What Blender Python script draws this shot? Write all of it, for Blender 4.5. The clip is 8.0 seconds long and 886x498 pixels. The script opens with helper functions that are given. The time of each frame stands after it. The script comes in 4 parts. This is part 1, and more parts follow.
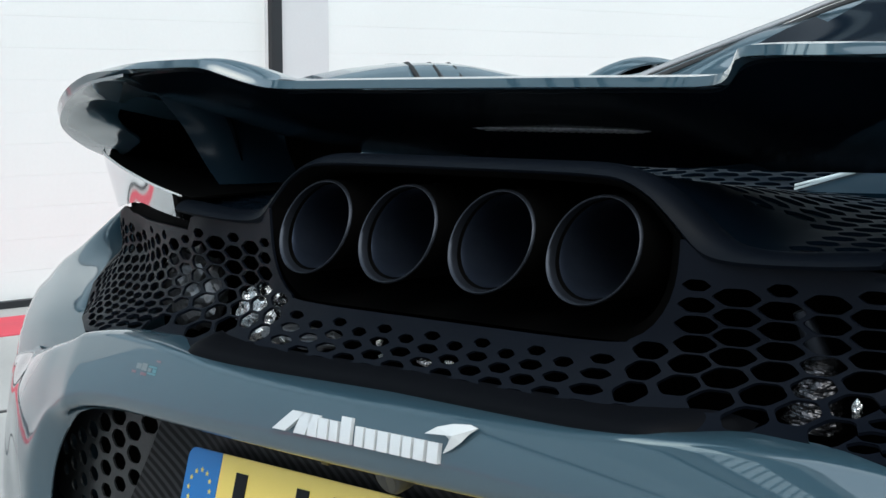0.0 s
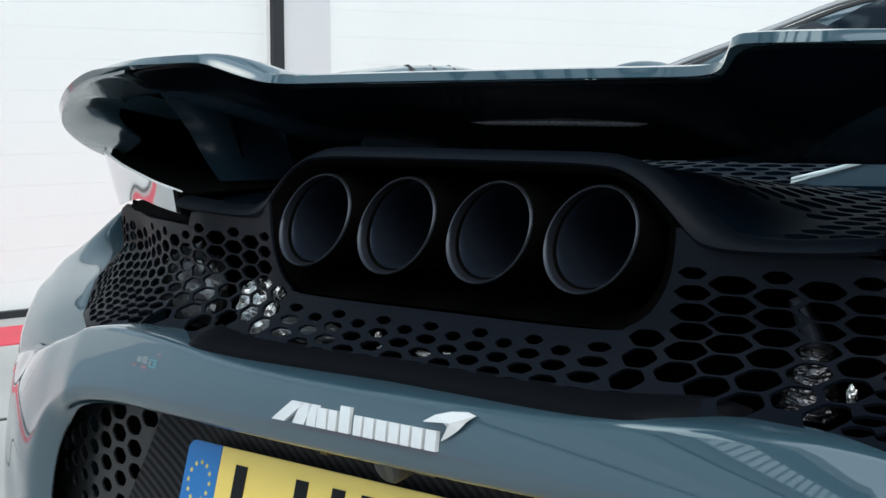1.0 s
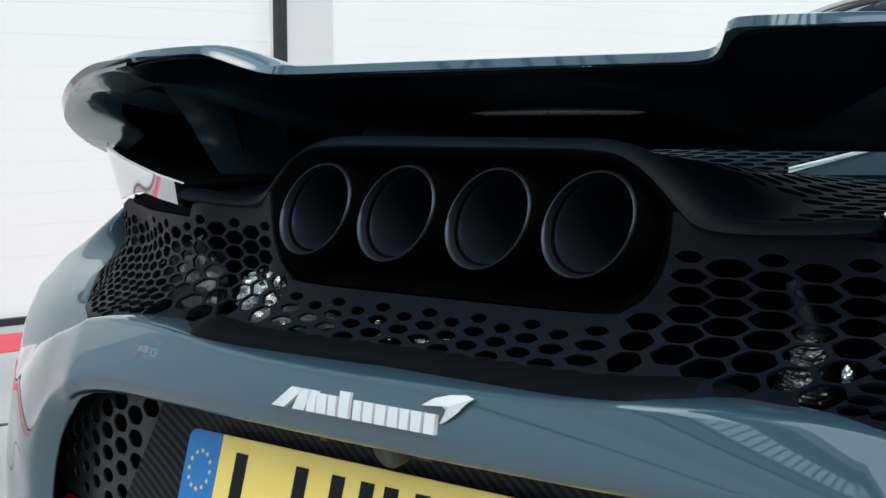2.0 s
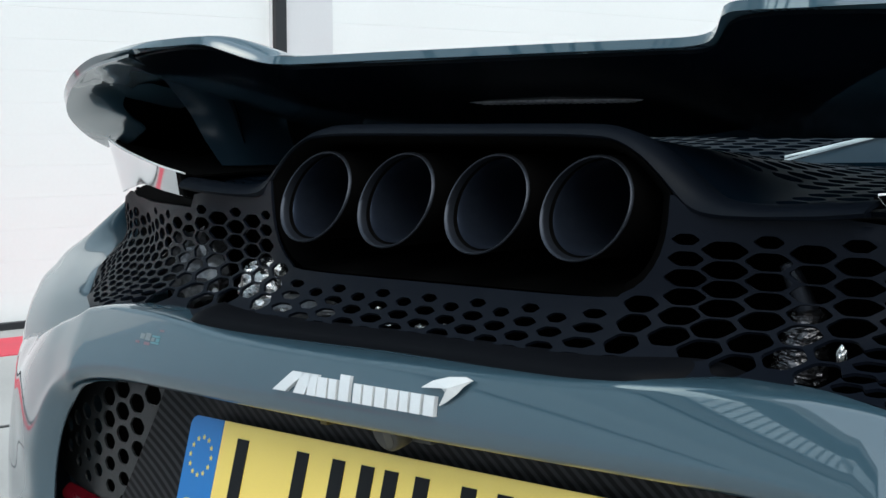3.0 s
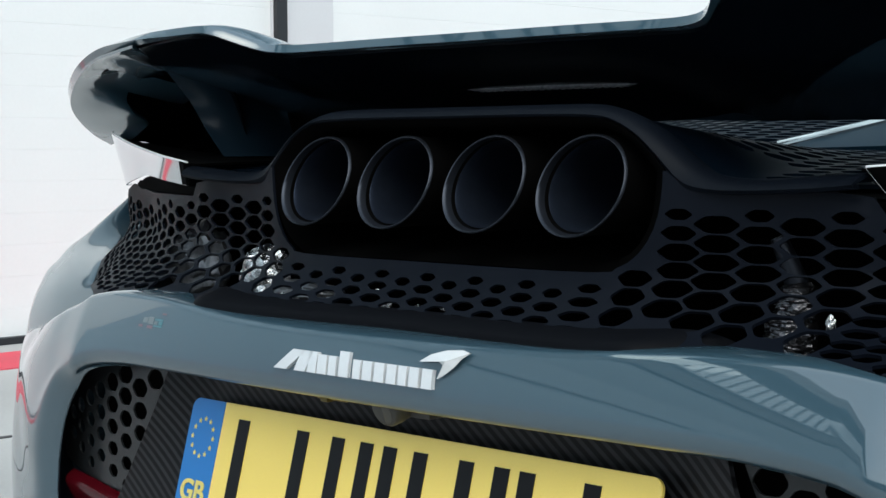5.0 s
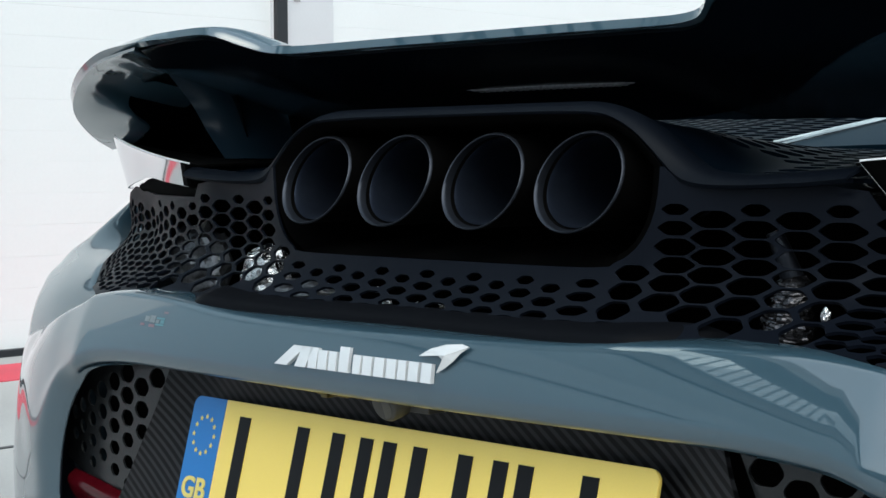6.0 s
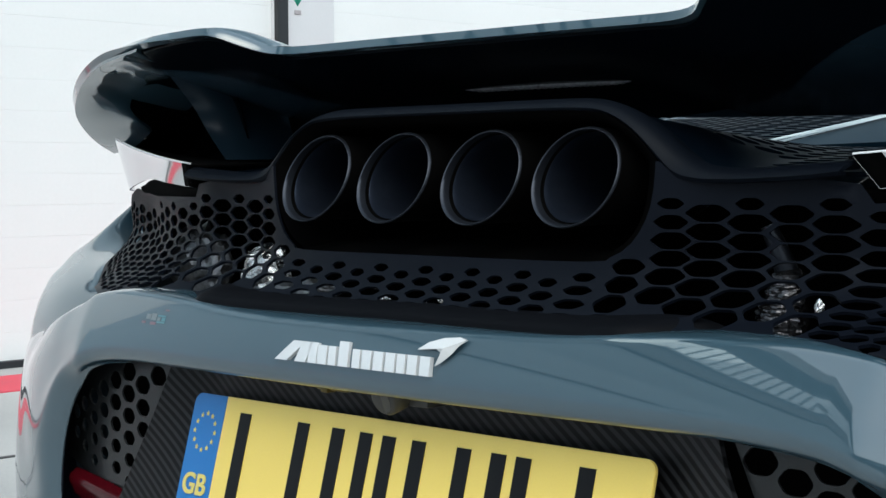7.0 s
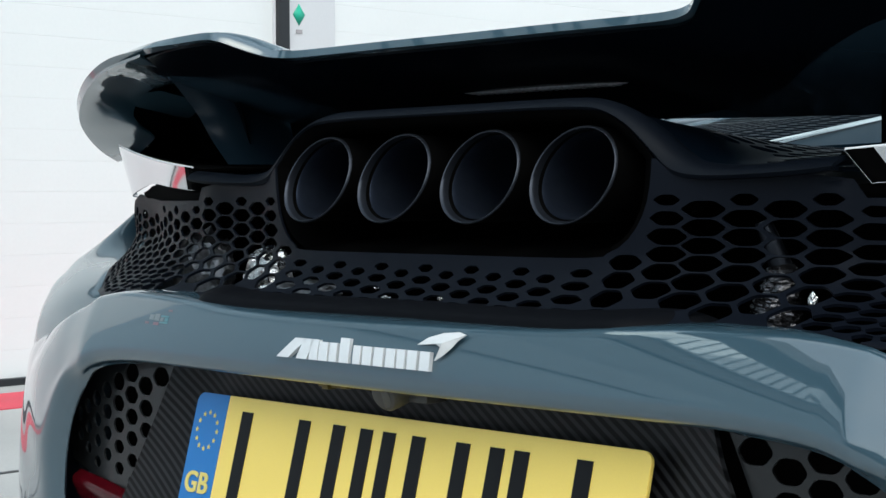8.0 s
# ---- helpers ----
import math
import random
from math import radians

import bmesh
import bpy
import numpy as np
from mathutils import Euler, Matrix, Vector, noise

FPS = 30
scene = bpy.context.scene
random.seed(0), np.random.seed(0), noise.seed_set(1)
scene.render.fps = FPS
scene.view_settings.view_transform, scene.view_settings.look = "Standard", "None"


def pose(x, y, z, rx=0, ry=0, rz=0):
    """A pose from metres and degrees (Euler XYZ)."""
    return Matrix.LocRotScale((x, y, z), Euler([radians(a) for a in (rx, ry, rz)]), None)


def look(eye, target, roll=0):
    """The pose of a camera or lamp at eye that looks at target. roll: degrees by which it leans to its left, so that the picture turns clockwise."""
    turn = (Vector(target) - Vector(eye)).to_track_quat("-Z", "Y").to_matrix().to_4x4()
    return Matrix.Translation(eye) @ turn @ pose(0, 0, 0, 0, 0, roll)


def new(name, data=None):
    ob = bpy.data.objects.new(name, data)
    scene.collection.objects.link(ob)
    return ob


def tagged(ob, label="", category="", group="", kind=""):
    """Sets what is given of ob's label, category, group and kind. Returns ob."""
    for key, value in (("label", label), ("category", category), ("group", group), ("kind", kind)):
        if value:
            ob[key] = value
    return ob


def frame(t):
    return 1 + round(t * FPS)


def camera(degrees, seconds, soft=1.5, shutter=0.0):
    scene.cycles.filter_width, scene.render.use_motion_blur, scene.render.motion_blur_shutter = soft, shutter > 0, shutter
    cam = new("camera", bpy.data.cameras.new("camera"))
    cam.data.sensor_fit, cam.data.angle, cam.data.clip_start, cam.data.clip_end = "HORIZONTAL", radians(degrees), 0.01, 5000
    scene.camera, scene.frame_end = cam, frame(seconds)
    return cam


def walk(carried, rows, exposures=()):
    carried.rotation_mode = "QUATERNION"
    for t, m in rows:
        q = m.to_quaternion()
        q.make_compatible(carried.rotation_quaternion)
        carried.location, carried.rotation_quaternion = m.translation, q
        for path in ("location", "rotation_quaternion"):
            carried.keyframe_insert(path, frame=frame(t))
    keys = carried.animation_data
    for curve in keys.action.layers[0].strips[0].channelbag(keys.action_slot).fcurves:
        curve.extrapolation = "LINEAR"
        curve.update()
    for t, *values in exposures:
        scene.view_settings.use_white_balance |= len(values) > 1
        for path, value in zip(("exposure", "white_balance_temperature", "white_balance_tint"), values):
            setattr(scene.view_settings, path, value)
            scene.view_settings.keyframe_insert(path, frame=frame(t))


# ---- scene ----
cam = camera(30.42, 8.0)
ROWS = [  # seconds, eye, yaw, pitch, roll
    (0.0, 0.8697, -0.8304, 0.9396, 44.638, -5.615, -0.259),
    (0.5, 0.8741, -0.8324, 0.9307, 44.683, -5.319, -0.239),
    (1.0, 0.8787, -0.8352, 0.9232, 44.719, -5.135, -0.272),
    (1.5, 0.8831, -0.8365, 0.9141, 44.801, -4.924, -0.266),
    (3.0, 0.8978, -0.8501, 0.8884, 44.808, -4.429, -0.259),
    (3.5, 0.9025, -0.8540, 0.8809, 44.816, -4.322, -0.255),
    (4.0, 0.9074, -0.8583, 0.8716, 44.823, -4.098, -0.254),
    (4.5, 0.9125, -0.8625, 0.8642, 44.830, -3.895, -0.260),
    (6.0, 0.9270, -0.8760, 0.8426, 44.829, -3.087, -0.263),
    (6.5, 0.9322, -0.8799, 0.8367, 44.842, -2.868, -0.292),
    (7.0, 0.9382, -0.8849, 0.8283, 44.851, -2.568, -0.284),
    (7.5, 0.9449, -0.8901, 0.8197, 44.887, -2.232, -0.292),
    (8.0, 0.9521, -0.8972, 0.8098, 44.887, -1.789, -0.291),
]
walk(cam, [(t, pose(x, y, z, 90 + pitch, 0, yaw) @ pose(0, 0, 0, 0, 0, roll)) for t, x, y, z, yaw, pitch, roll in ROWS])

# ---- light ----
SUN_UP, SUN_TURN = 48.0, 122.0
world = bpy.data.worlds.new("sky")
scene.world = world
world.use_nodes = True
wn, wl = world.node_tree.nodes, world.node_tree.links
sky = wn.new("ShaderNodeTexSky")
sky.sky_type, sky.sun_disc = "NISHITA", False
sky.sun_elevation, sky.sun_rotation = radians(SUN_UP), radians(SUN_TURN)
sky.air_density, sky.dust_density = 1.0, 2.5
wl.new(sky.outputs[0], wn["Background"].inputs[0])
wn["Background"].inputs[1].default_value = 0.09
# thin bright cloud cover over the whole sky
place, cloud, shade = wn.new("ShaderNodeTexCoord"), wn.new("ShaderNodeTexNoise"), wn.new("ShaderNodeValToRGB")
cloud.inputs["Scale"].default_value, cloud.inputs["Detail"].default_value = 1.6, 4
shade.color_ramp.elements[0].position, shade.color_ramp.elements[1].position = 0.3, 0.7
shade.color_ramp.elements[0].color, shade.color_ramp.elements[1].color = (0.66, 0.74, 0.82, 1), (1.0, 1.0, 1.0, 1)
cover, both = wn.new("ShaderNodeBackground"), wn.new("ShaderNodeAddShader")
cover.inputs[1].default_value = 1.0
wl.new(place.outputs["Generated"], cloud.inputs["Vector"])
wl.new(cloud.outputs[0], shade.inputs[0]); wl.new(shade.outputs[0], cover.inputs[0])
wl.new(wn["Background"].outputs[0], both.inputs[0]); wl.new(cover.outputs[0], both.inputs[1])
wl.new(both.outputs[0], wn["World Output"].inputs[0])
sun = new("sun", bpy.data.lights.new("sun", "SUN"))
sun.data.energy, sun.data.angle, sun.data.color = 0.9, radians(48), (1.0, 0.97, 0.93)
sun.matrix_world = look((20 * math.cos(radians(SUN_UP)) * math.sin(radians(SUN_TURN)), 20 * math.cos(radians(SUN_UP)) * math.cos(radians(SUN_TURN)), 20 * math.sin(radians(SUN_UP))), (0, 0, 0))
scene.view_settings.exposure = 0.36
scene.view_settings.use_white_balance = True
scene.view_settings.white_balance_temperature, scene.view_settings.white_balance_tint = 6350, 2


# ---- materials ----
def material(name, colour, rough=0.5, metal=0.0, coat=0.0, grain=0.0, scale=200.0, bump=0.0, stain=0.0, stain_scale=4.0, spec=0.5):
    """A surface with fine grain, broad stains and a little relief."""
    m = bpy.data.materials.new(name)
    m.use_nodes = True
    n, l = m.node_tree.nodes, m.node_tree.links
    b = n["Principled BSDF"]
    b.inputs["Base Color"].default_value = (*colour, 1)
    b.inputs["Roughness"].default_value = rough
    b.inputs["Metallic"].default_value = metal
    b.inputs["Coat Weight"].default_value = coat
    b.inputs["Coat Roughness"].default_value = 0.02
    b.inputs["Specular IOR Level"].default_value = spec
    co = n.new("ShaderNodeTexCoord")
    if grain or stain:
        fine, broad = n.new("ShaderNodeTexNoise"), n.new("ShaderNodeTexNoise")
        fine.inputs["Scale"].default_value, broad.inputs["Scale"].default_value = scale, stain_scale
        fine.inputs["Detail"].default_value, broad.inputs["Detail"].default_value = 3, 6
        l.new(co.outputs["Object"], fine.inputs["Vector"])
        l.new(co.outputs["Object"], broad.inputs["Vector"])
        a = n.new("ShaderNodeMath"); a.operation = "MULTIPLY_ADD"
        l.new(fine.outputs[0], a.inputs[0]); a.inputs[1].default_value, a.inputs[2].default_value = 2 * grain, 1 - grain
        c = n.new("ShaderNodeMath"); c.operation = "MULTIPLY_ADD"
        l.new(broad.outputs[0], c.inputs[0]); c.inputs[1].default_value, c.inputs[2].default_value = 2 * stain, 1 - stain
        d = n.new("ShaderNodeMath"); d.operation = "MULTIPLY"
        l.new(a.outputs[0], d.inputs[0]); l.new(c.outputs[0], d.inputs[1])
        mix = n.new("ShaderNodeVectorMath"); mix.operation = "SCALE"
        mix.inputs[0].default_value = colour
        l.new(d.outputs[0], mix.inputs["Scale"])
        l.new(mix.outputs[0], b.inputs["Base Color"])
        r = n.new("ShaderNodeMath"); r.operation = "MULTIPLY_ADD"
        l.new(broad.outputs[0], r.inputs[0]); r.inputs[1].default_value, r.inputs[2].default_value = 0.25 * rough, 0.87 * rough
        l.new(r.outputs[0], b.inputs["Roughness"])
        if bump:
            h = n.new("ShaderNodeBump")
            h.inputs["Strength"].default_value, h.inputs["Distance"].default_value = bump, 0.4 / scale
            l.new(fine.outputs[0], h.inputs["Height"])
            l.new(h.outputs[0], b.inputs["Normal"])
    return m


PAINT = material("slate_paint", (0.036, 0.075, 0.103), 0.34, 0.1, 1.0, 0.05, 2500, spec=0.2)
PAINT.node_tree.nodes["Principled BSDF"].inputs["Coat IOR"].default_value = 1.88
BLACK_PAINT = material("gloss_black", (0.0012, 0.0016, 0.0024), 0.10, 0, 0.0, 0.1, 400, spec=0.2)
# slate toned half-lit: the light under the wing is put into the colour
HALF_LIT = material("dark_slate_paint", (0.0125, 0.0255, 0.0385), 0.22, 0, 0.0, 0.05, 2500, spec=0.22)
# black tone that holds the shade under the wing
UNDER_SHADE = material("black_underside", (0.0014, 0.0026, 0.0046), 0.18, 0, 0.0, 0.05, 2500, spec=0.08)
SATIN = material("satin_black_plastic", (0.0027, 0.0044, 0.0080), 0.5, 0, 0, 0.12, 900, 0.15, 0.1, 12, 0.10)
MESH_BLACK = material("mesh_plastic", (0.0031, 0.0047, 0.0088), 0.50, 0, 0, 0.12, 900, 0.15, 0.1, 14, 0.09)
LOWER_MESH = material("worn_grey_mesh", (0.011, 0.012, 0.013), 0.36, 0, 0, 0.2, 500, 0.2, 0.25, 20)
# near-black that stands in for shade in hollows; black lamp parts share it
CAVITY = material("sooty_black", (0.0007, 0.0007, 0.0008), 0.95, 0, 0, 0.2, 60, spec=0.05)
BORE = material("smoked_steel", (0.052, 0.068, 0.105), 0.30, 0.9, 0, 0.15, 120, 0.05, 0.3, 25)
PIPE = material("dark_pipe", (0.029, 0.034, 0.045), 0.40, 0.8, 0, 0.12, 300, 0.05, 0.2, 30)
FOIL = material("heat_foil", (0.86, 0.86, 0.86), 0.22, 1.0, 0, 0.85, 240, 1.0, 0.5, 70)
DULL_FOIL = material("dull_foil", (0.28, 0.29, 0.31), 0.40, 0.8, 0, 0.6, 220, 0.4, 0.35, 60)
CHROME = material("brushed_chrome", (0.86, 0.87, 0.88), 0.20, 0.35, 0, 0.03, 500)
YELLOW = material("plate_yellow", (0.88, 0.66, 0.15), 0.35, 0, 0.2, 0.04, 700, 0, 0.05, 8)
BLUE = material("plate_blue", (0.014, 0.16, 0.47), 0.35, 0, 0.2, 0.05, 700)
GOLD = material("emblem_gold", (0.70, 0.58, 0.16), 0.4)
INK = material("plate_black", (0.006, 0.006, 0.007), 0.45, 0, 0, 0.1, 500, spec=0.2)
RUBBER = material("black_rubber", (0.012, 0.012, 0.013), 0.7, 0, 0, 0.2, 200, 0.2, 0.2, 10)
SILVER = material("lamp_silver", (0.66, 0.68, 0.70), 0.07, 0.95, 0.0)
WALL = material("door_white", (0.745, 0.765, 0.765), 0.55, 0, 0, 0.02, 60, 0.03, 0.05, 0.8)
POST = material("pillar_grey", (0.60, 0.61, 0.63), 0.6, 0, 0, 0.03, 80, 0.05, 0.06, 1.2)
DARK_SEAL = material("dark_seal", (0.012, 0.014, 0.017), 0.5, 0, 0, 0.1, 80)
CONCRETE = material("concrete", (0.36, 0.36, 0.355), 0.85, 0, 0, 0.12, 90, 0.25, 0.25, 0.9)
RED_PAINT = material("kerb_red", (0.55, 0.045, 0.075), 0.7, 0, 0, 0.1, 60, 0.1, 0.25, 3)
GREEN = material("sign_green", (0.02, 0.42, 0.27), 0.5, 0, 0, 0.05, 100)
GREY_INK = material("sign_grey", (0.35, 0.33, 0.34), 0.6)
TYRE = material("tyre_rubber", (0.015, 0.015, 0.016), 0.8, 0, 0, 0.2, 150, 0.2)
RIM = material("dark_alloy", (0.05, 0.05, 0.055), 0.3, 0.8)
BRASS = material("oily_brass", (0.13, 0.095, 0.025), 0.45, 0.5, 0, 0.6, 200, 0.3, 0.5, 60)


def carbon(name, dark, light, rough):
    """Twill weave: slanted tows, each a few millimetres wide, under lacquer."""
    m = material(name, dark, rough, 0, 0.0, spec=0.15)
    n, l = m.node_tree.nodes, m.node_tree.links
    co, mp, wv, ramp = n.new("ShaderNodeTexCoord"), n.new("ShaderNodeMapping"), n.new("ShaderNodeTexWave"), n.new("ShaderNodeValToRGB")
    mp.inputs["Rotation"].default_value = (0, radians(52), 0)
    wv.bands_direction = "X"
    wv.inputs["Scale"].default_value, wv.inputs["Distortion"].default_value = 42, 0.15
    wv.inputs["Detail"].default_value, wv.inputs["Detail Scale"].default_value = 2, 3
    ramp.color_ramp.elements[0].color, ramp.color_ramp.elements[1].color = (*dark, 1), (*light, 1)
    ramp.color_ramp.elements[0].position, ramp.color_ramp.elements[1].position = 0.35, 0.75
    l.new(co.outputs["Object"], mp.inputs[0]); l.new(mp.outputs[0], wv.inputs["Vector"])
    l.new(wv.outputs[1], ramp.inputs[0]); l.new(ramp.outputs[0], n["Principled BSDF"].inputs["Base Color"])
    return m


CARBON = carbon("carbon_twill", (0.0035, 0.0035, 0.004), (0.026, 0.026, 0.028), 0.36)


DULL_METAL = material("dull_metal", (0.11, 0.11, 0.12), 0.22, 0.95, 0, 0.5, 220, 0.8, 0.5, 90)


# ---- mesh helpers ----
def spline(pts, n):
    """n points along a smooth curve through pts, evenly spread by length of chord."""
    p = [Vector(a) for a in pts]
    ext = [2 * p[0] - p[1]] + p + [2 * p[-1] - p[-2]]
    d = [0.0]
    for a, b in zip(p, p[1:]):
        d.append(d[-1] + max((b - a).length, 1e-6))
    out, k = [], 0
    for i in range(n):
        s = d[-1] * i / (n - 1)
        while k < len(p) - 2 and s > d[k + 1]:
            k += 1
        t = (s - d[k]) / (d[k + 1] - d[k])
        a, b, c, e = ext[k:k + 4]
        out.append(0.5 * ((2 * b) + (c - a) * t + (2 * a - 5 * b + 4 * c - e) * t * t + (3 * b - a - 3 * c + e) * t ** 3))
    return out


def curve(knots, x):
    """Smooth value at x through (x, value) knots."""
    xs = [k[0] for k in knots]
    if x <= xs[0]:
        return knots[0][1]
    if x >= xs[-1]:
        return knots[-1][1]
    i = max(j for j in range(len(xs) - 1) if xs[j] <= x)
    x0, y0 = knots[i]; x1, y1 = knots[i + 1]
    m0 = (y1 - knots[i - 1][1]) / (x1 - knots[i - 1][0]) if i > 0 else (y1 - y0) / (x1 - x0)
    m1 = (knots[i + 2][1] - y0) / (knots[i + 2][0] - x0) if i + 2 < len(knots) else (y1 - y0) / (x1 - x0)
    h = x1 - x0; t = (x - x0) / h
    return (2 * t ** 3 - 3 * t * t + 1) * y0 + (t ** 3 - 2 * t * t + t) * h * m0 + (3 * t * t - 2 * t ** 3) * y1 + (t ** 3 - t * t) * h * m1


def skin(bm, rows, closed=False):
    vs = [[bm.verts.new(p) for p in r] for r in rows]
    for a, b in zip(vs, vs[1:]):
        m = len(a)
        for j in range(m if closed else m - 1):
            f = [a[j], a[(j + 1) % m], b[(j + 1) % m], b[j]]
            f = [v for i, v in enumerate(f) if all((v.co - w.co).length > 1e-7 for w in f[:i])]
            if len(f) > 2:
                bm.faces.new(f)
    return vs


def loft(secs, nu, nv):
    """A smooth sheet through sections of the same number of points."""
    k = 24
    dense = [spline(s, k) for s in secs]
    rows = [spline([d[j] for d in dense], nu) for j in range(k)]
    cols = [spline([rows[j][i] for j in range(k)], nv) for i in range(nu)]
    return cols


def box(bm, x0, x1, y0, y1, z0, z1, bevel=0.0):
    r = bmesh.ops.create_cube(bm, size=1, matrix=Matrix.Translation(((x0 + x1) / 2, (y0 + y1) / 2, (z0 + z1) / 2)) @ Matrix.Diagonal((x1 - x0, y1 - y0, z1 - z0, 1)))
    if bevel:
        es = list({e for v in r["verts"] for e in v.link_edges})
        bmesh.ops.bevel(bm, geom=es, offset=bevel, segments=2, affect="EDGES", profile=0.6)


def tube(bm, path, radii, n=16, cap=True):
    """A round tube along a path."""
    rings = []
    path = [Vector(p) for p in path]
    for i, p in enumerate(path):
        d = (path[min(i + 1, len(path) - 1)] - path[max(i - 1, 0)]).normalized()
        u = d.cross(Vector((0, 0, 1)))
        u = (u if u.length > 1e-3 else d.cross(Vector((1, 0, 0)))).normalized()
        w = d.cross(u)
        rings.append([p + radii[i] * (math.cos(a) * u + math.sin(a) * w) for a in [2 * math.pi * j / n for j in range(n)]])
    vs = skin(bm, rings, True)
    if cap:
        bm.faces.new(vs[0]); bm.faces.new(vs[-1])


def thicken(bm, d):
    """Gives an open sheet a back at distance d and closes its borders. Returns the border edges."""
    bm.normal_update()
    verts, faces = list(bm.verts), list(bm.faces)
    borders = [e for e in bm.edges if len(e.link_faces) == 1]
    back = {v: bm.verts.new(v.co + v.normal * d) for v in verts}
    for f in faces:
        bm.faces.new([back[v] for v in reversed(f.verts)]).smooth = f.smooth
    sharp = list(borders)
    for e in borders:
        l = e.link_loops[0]
        a, b = l.vert, l.link_loop_next.vert
        g = bm.faces.new([b, a, back[a], back[b]])
        g.smooth = False
        sharp += [x for x in g.edges]
    if d > 0:
        for f in bm.faces:
            f.normal_flip()
    return set(sharp)


def finish(name, bm, mat, smooth=True, thick=0.0, mirror=False, offset=-1.0, angle=40):
    if mirror:
        g = bmesh.ops.duplicate(bm, geom=bm.verts[:] + bm.edges[:] + bm.faces[:])
        vs = [v for v in g["geom"] if isinstance(v, bmesh.types.BMVert)]
        for v in vs:
            v.co.x = -v.co.x
        bmesh.ops.reverse_faces(bm, faces=[f for f in g["geom"] if isinstance(f, bmesh.types.BMFace)])
        bmesh.ops.remove_doubles(bm, verts=bm.verts, dist=1e-5)
    bmesh.ops.recalc_face_normals(bm, faces=bm.faces)
    for f in bm.faces:
        f.smooth = smooth
    rim = thicken(bm, thick * offset) if thick else []
    if smooth:
        for e in bm.edges:
            if len(e.link_faces) == 2 and e.calc_face_angle() > radians(angle):
                e.smooth = False
        for e in rim:
            e.smooth = False
    me = bpy.data.meshes.new(name)
    bm.to_mesh(me); bm.free()
    me.materials.append(mat)
    return new(name, me)


def part(name, bm, mat, parent, label="", **kw):
    ob = finish(name, bm, mat, **kw)
    ob.parent = parent
    if label:
        ob["label"] = label
    return ob


def thing(name, label, category, at=(0, 0, 0), group=""):
    ob = new(name)
    ob.location = at
    ob.empty_display_size = 0.1
    return tagged(ob, label, category, group)


def flipped(ob, parent):
    """The mirror image of a part across the car's middle."""
    me = ob.data.copy()
    me.transform(Matrix.Diagonal((-1, 1, 1, 1)))
    me.flip_normals()
    o = new(ob.name, me)
    o.parent = parent
    if "label" in ob:
        o["label"] = ob["label"]
    return o


# ---- the setting ----
WX = -5.42
bm = bmesh.new()
bmesh.ops.create_grid(bm, x_segments=2, y_segments=2, size=400)
ground = tagged(finish("ground", bm, CONCRETE), "grey worn concrete pit lane ground", "ground", kind="structure")

# unseen wall behind the doors, coloured to tint what the paint reflects
bm = bmesh.new()
box(bm, WX - 0.3, WX - 0.12, -60, 60, 0.0, 11.5)
tagged(finish("wall_west", bm, material("wall_grey_blue", (0.38, 0.475, 0.54), 0.6, 0, 0, 0.04, 60, 0.05, 0.08, 0.7), smooth=False), "unseen grey blue wall added behind the doors, toned for reflections", "wall", kind="structure")


def garage_door(y0, y1, name):
    """A shutter of flat ribs with fine shadow joints between them."""
    bm = bmesh.new()
    box(bm, WX - 0.10, WX - 0.03, y0, y1, 0.04, 2.9)
    door = tagged(finish(name, bm, WALL, smooth=False), "white ribbed garage shutter door, closed", "garage door", kind="structure")
    first = None
    for k in range(21):
        z = 0.016 + 0.1385 * k
        if first is None:
            b = bmesh.new()
            box(b, -0.028, 0.0, y0, y1, 0.0, 0.1383, 0.0009)
            first = part("slat", b, WALL, door, smooth=False)
            first.location = (WX, 0, z)
        else:
            o = new("slat", first.data)
            o.parent, o.location = door, (WX, 0, z)
    return door


garage_door(-1.6, 4.30, "door_1")
garage_door(4.70, 10.6, "door_2")
bm = bmesh.new()
box(bm, WX - 0.12, WX + 0.02, 4.30, 4.70, 0.0, 2.98, 0.004)
tagged(finish("pillar", bm, POST, smooth=False), "pale grey painted pillar between two garage doors", "pillar", kind="structure")
bm = bmesh.new()
box(bm, WX + 0.0, WX + 0.05, 4.305, 4.372, 0.0, 2.98, 0.004)
tagged(finish("door_frame", bm, DARK_SEAL, smooth=False), "dark metal door guide rail on the pillar", "door frame", kind="structure")
bm = bmesh.new()
box(bm, WX + 0.0, WX + 0.035, -1.6, 4.29, 0.0, 0.032, 0.004)
tagged(finish("door_seal", bm, DARK_SEAL, smooth=False), "black rubber seal under the garage door", "door seal", kind="structure")
bm = bmesh.new()
box(bm, -5.14, -4.68, -40, 40, -0.01, 0.004)
tagged(finish("painted_line", bm, RED_PAINT, smooth=False), "faded red painted line on the concrete", "ground marking", kind="structure")
for xj in (-3.37,):
    bm = bmesh.new()
    box(bm, xj - 0.012, xj + 0.012, -40, 40, -0.01, 0.003)
    tagged(finish("slab_joint", bm, DARK_SEAL, smooth=False), "dark tarred joint between concrete slabs", "slab joint", kind="structure")

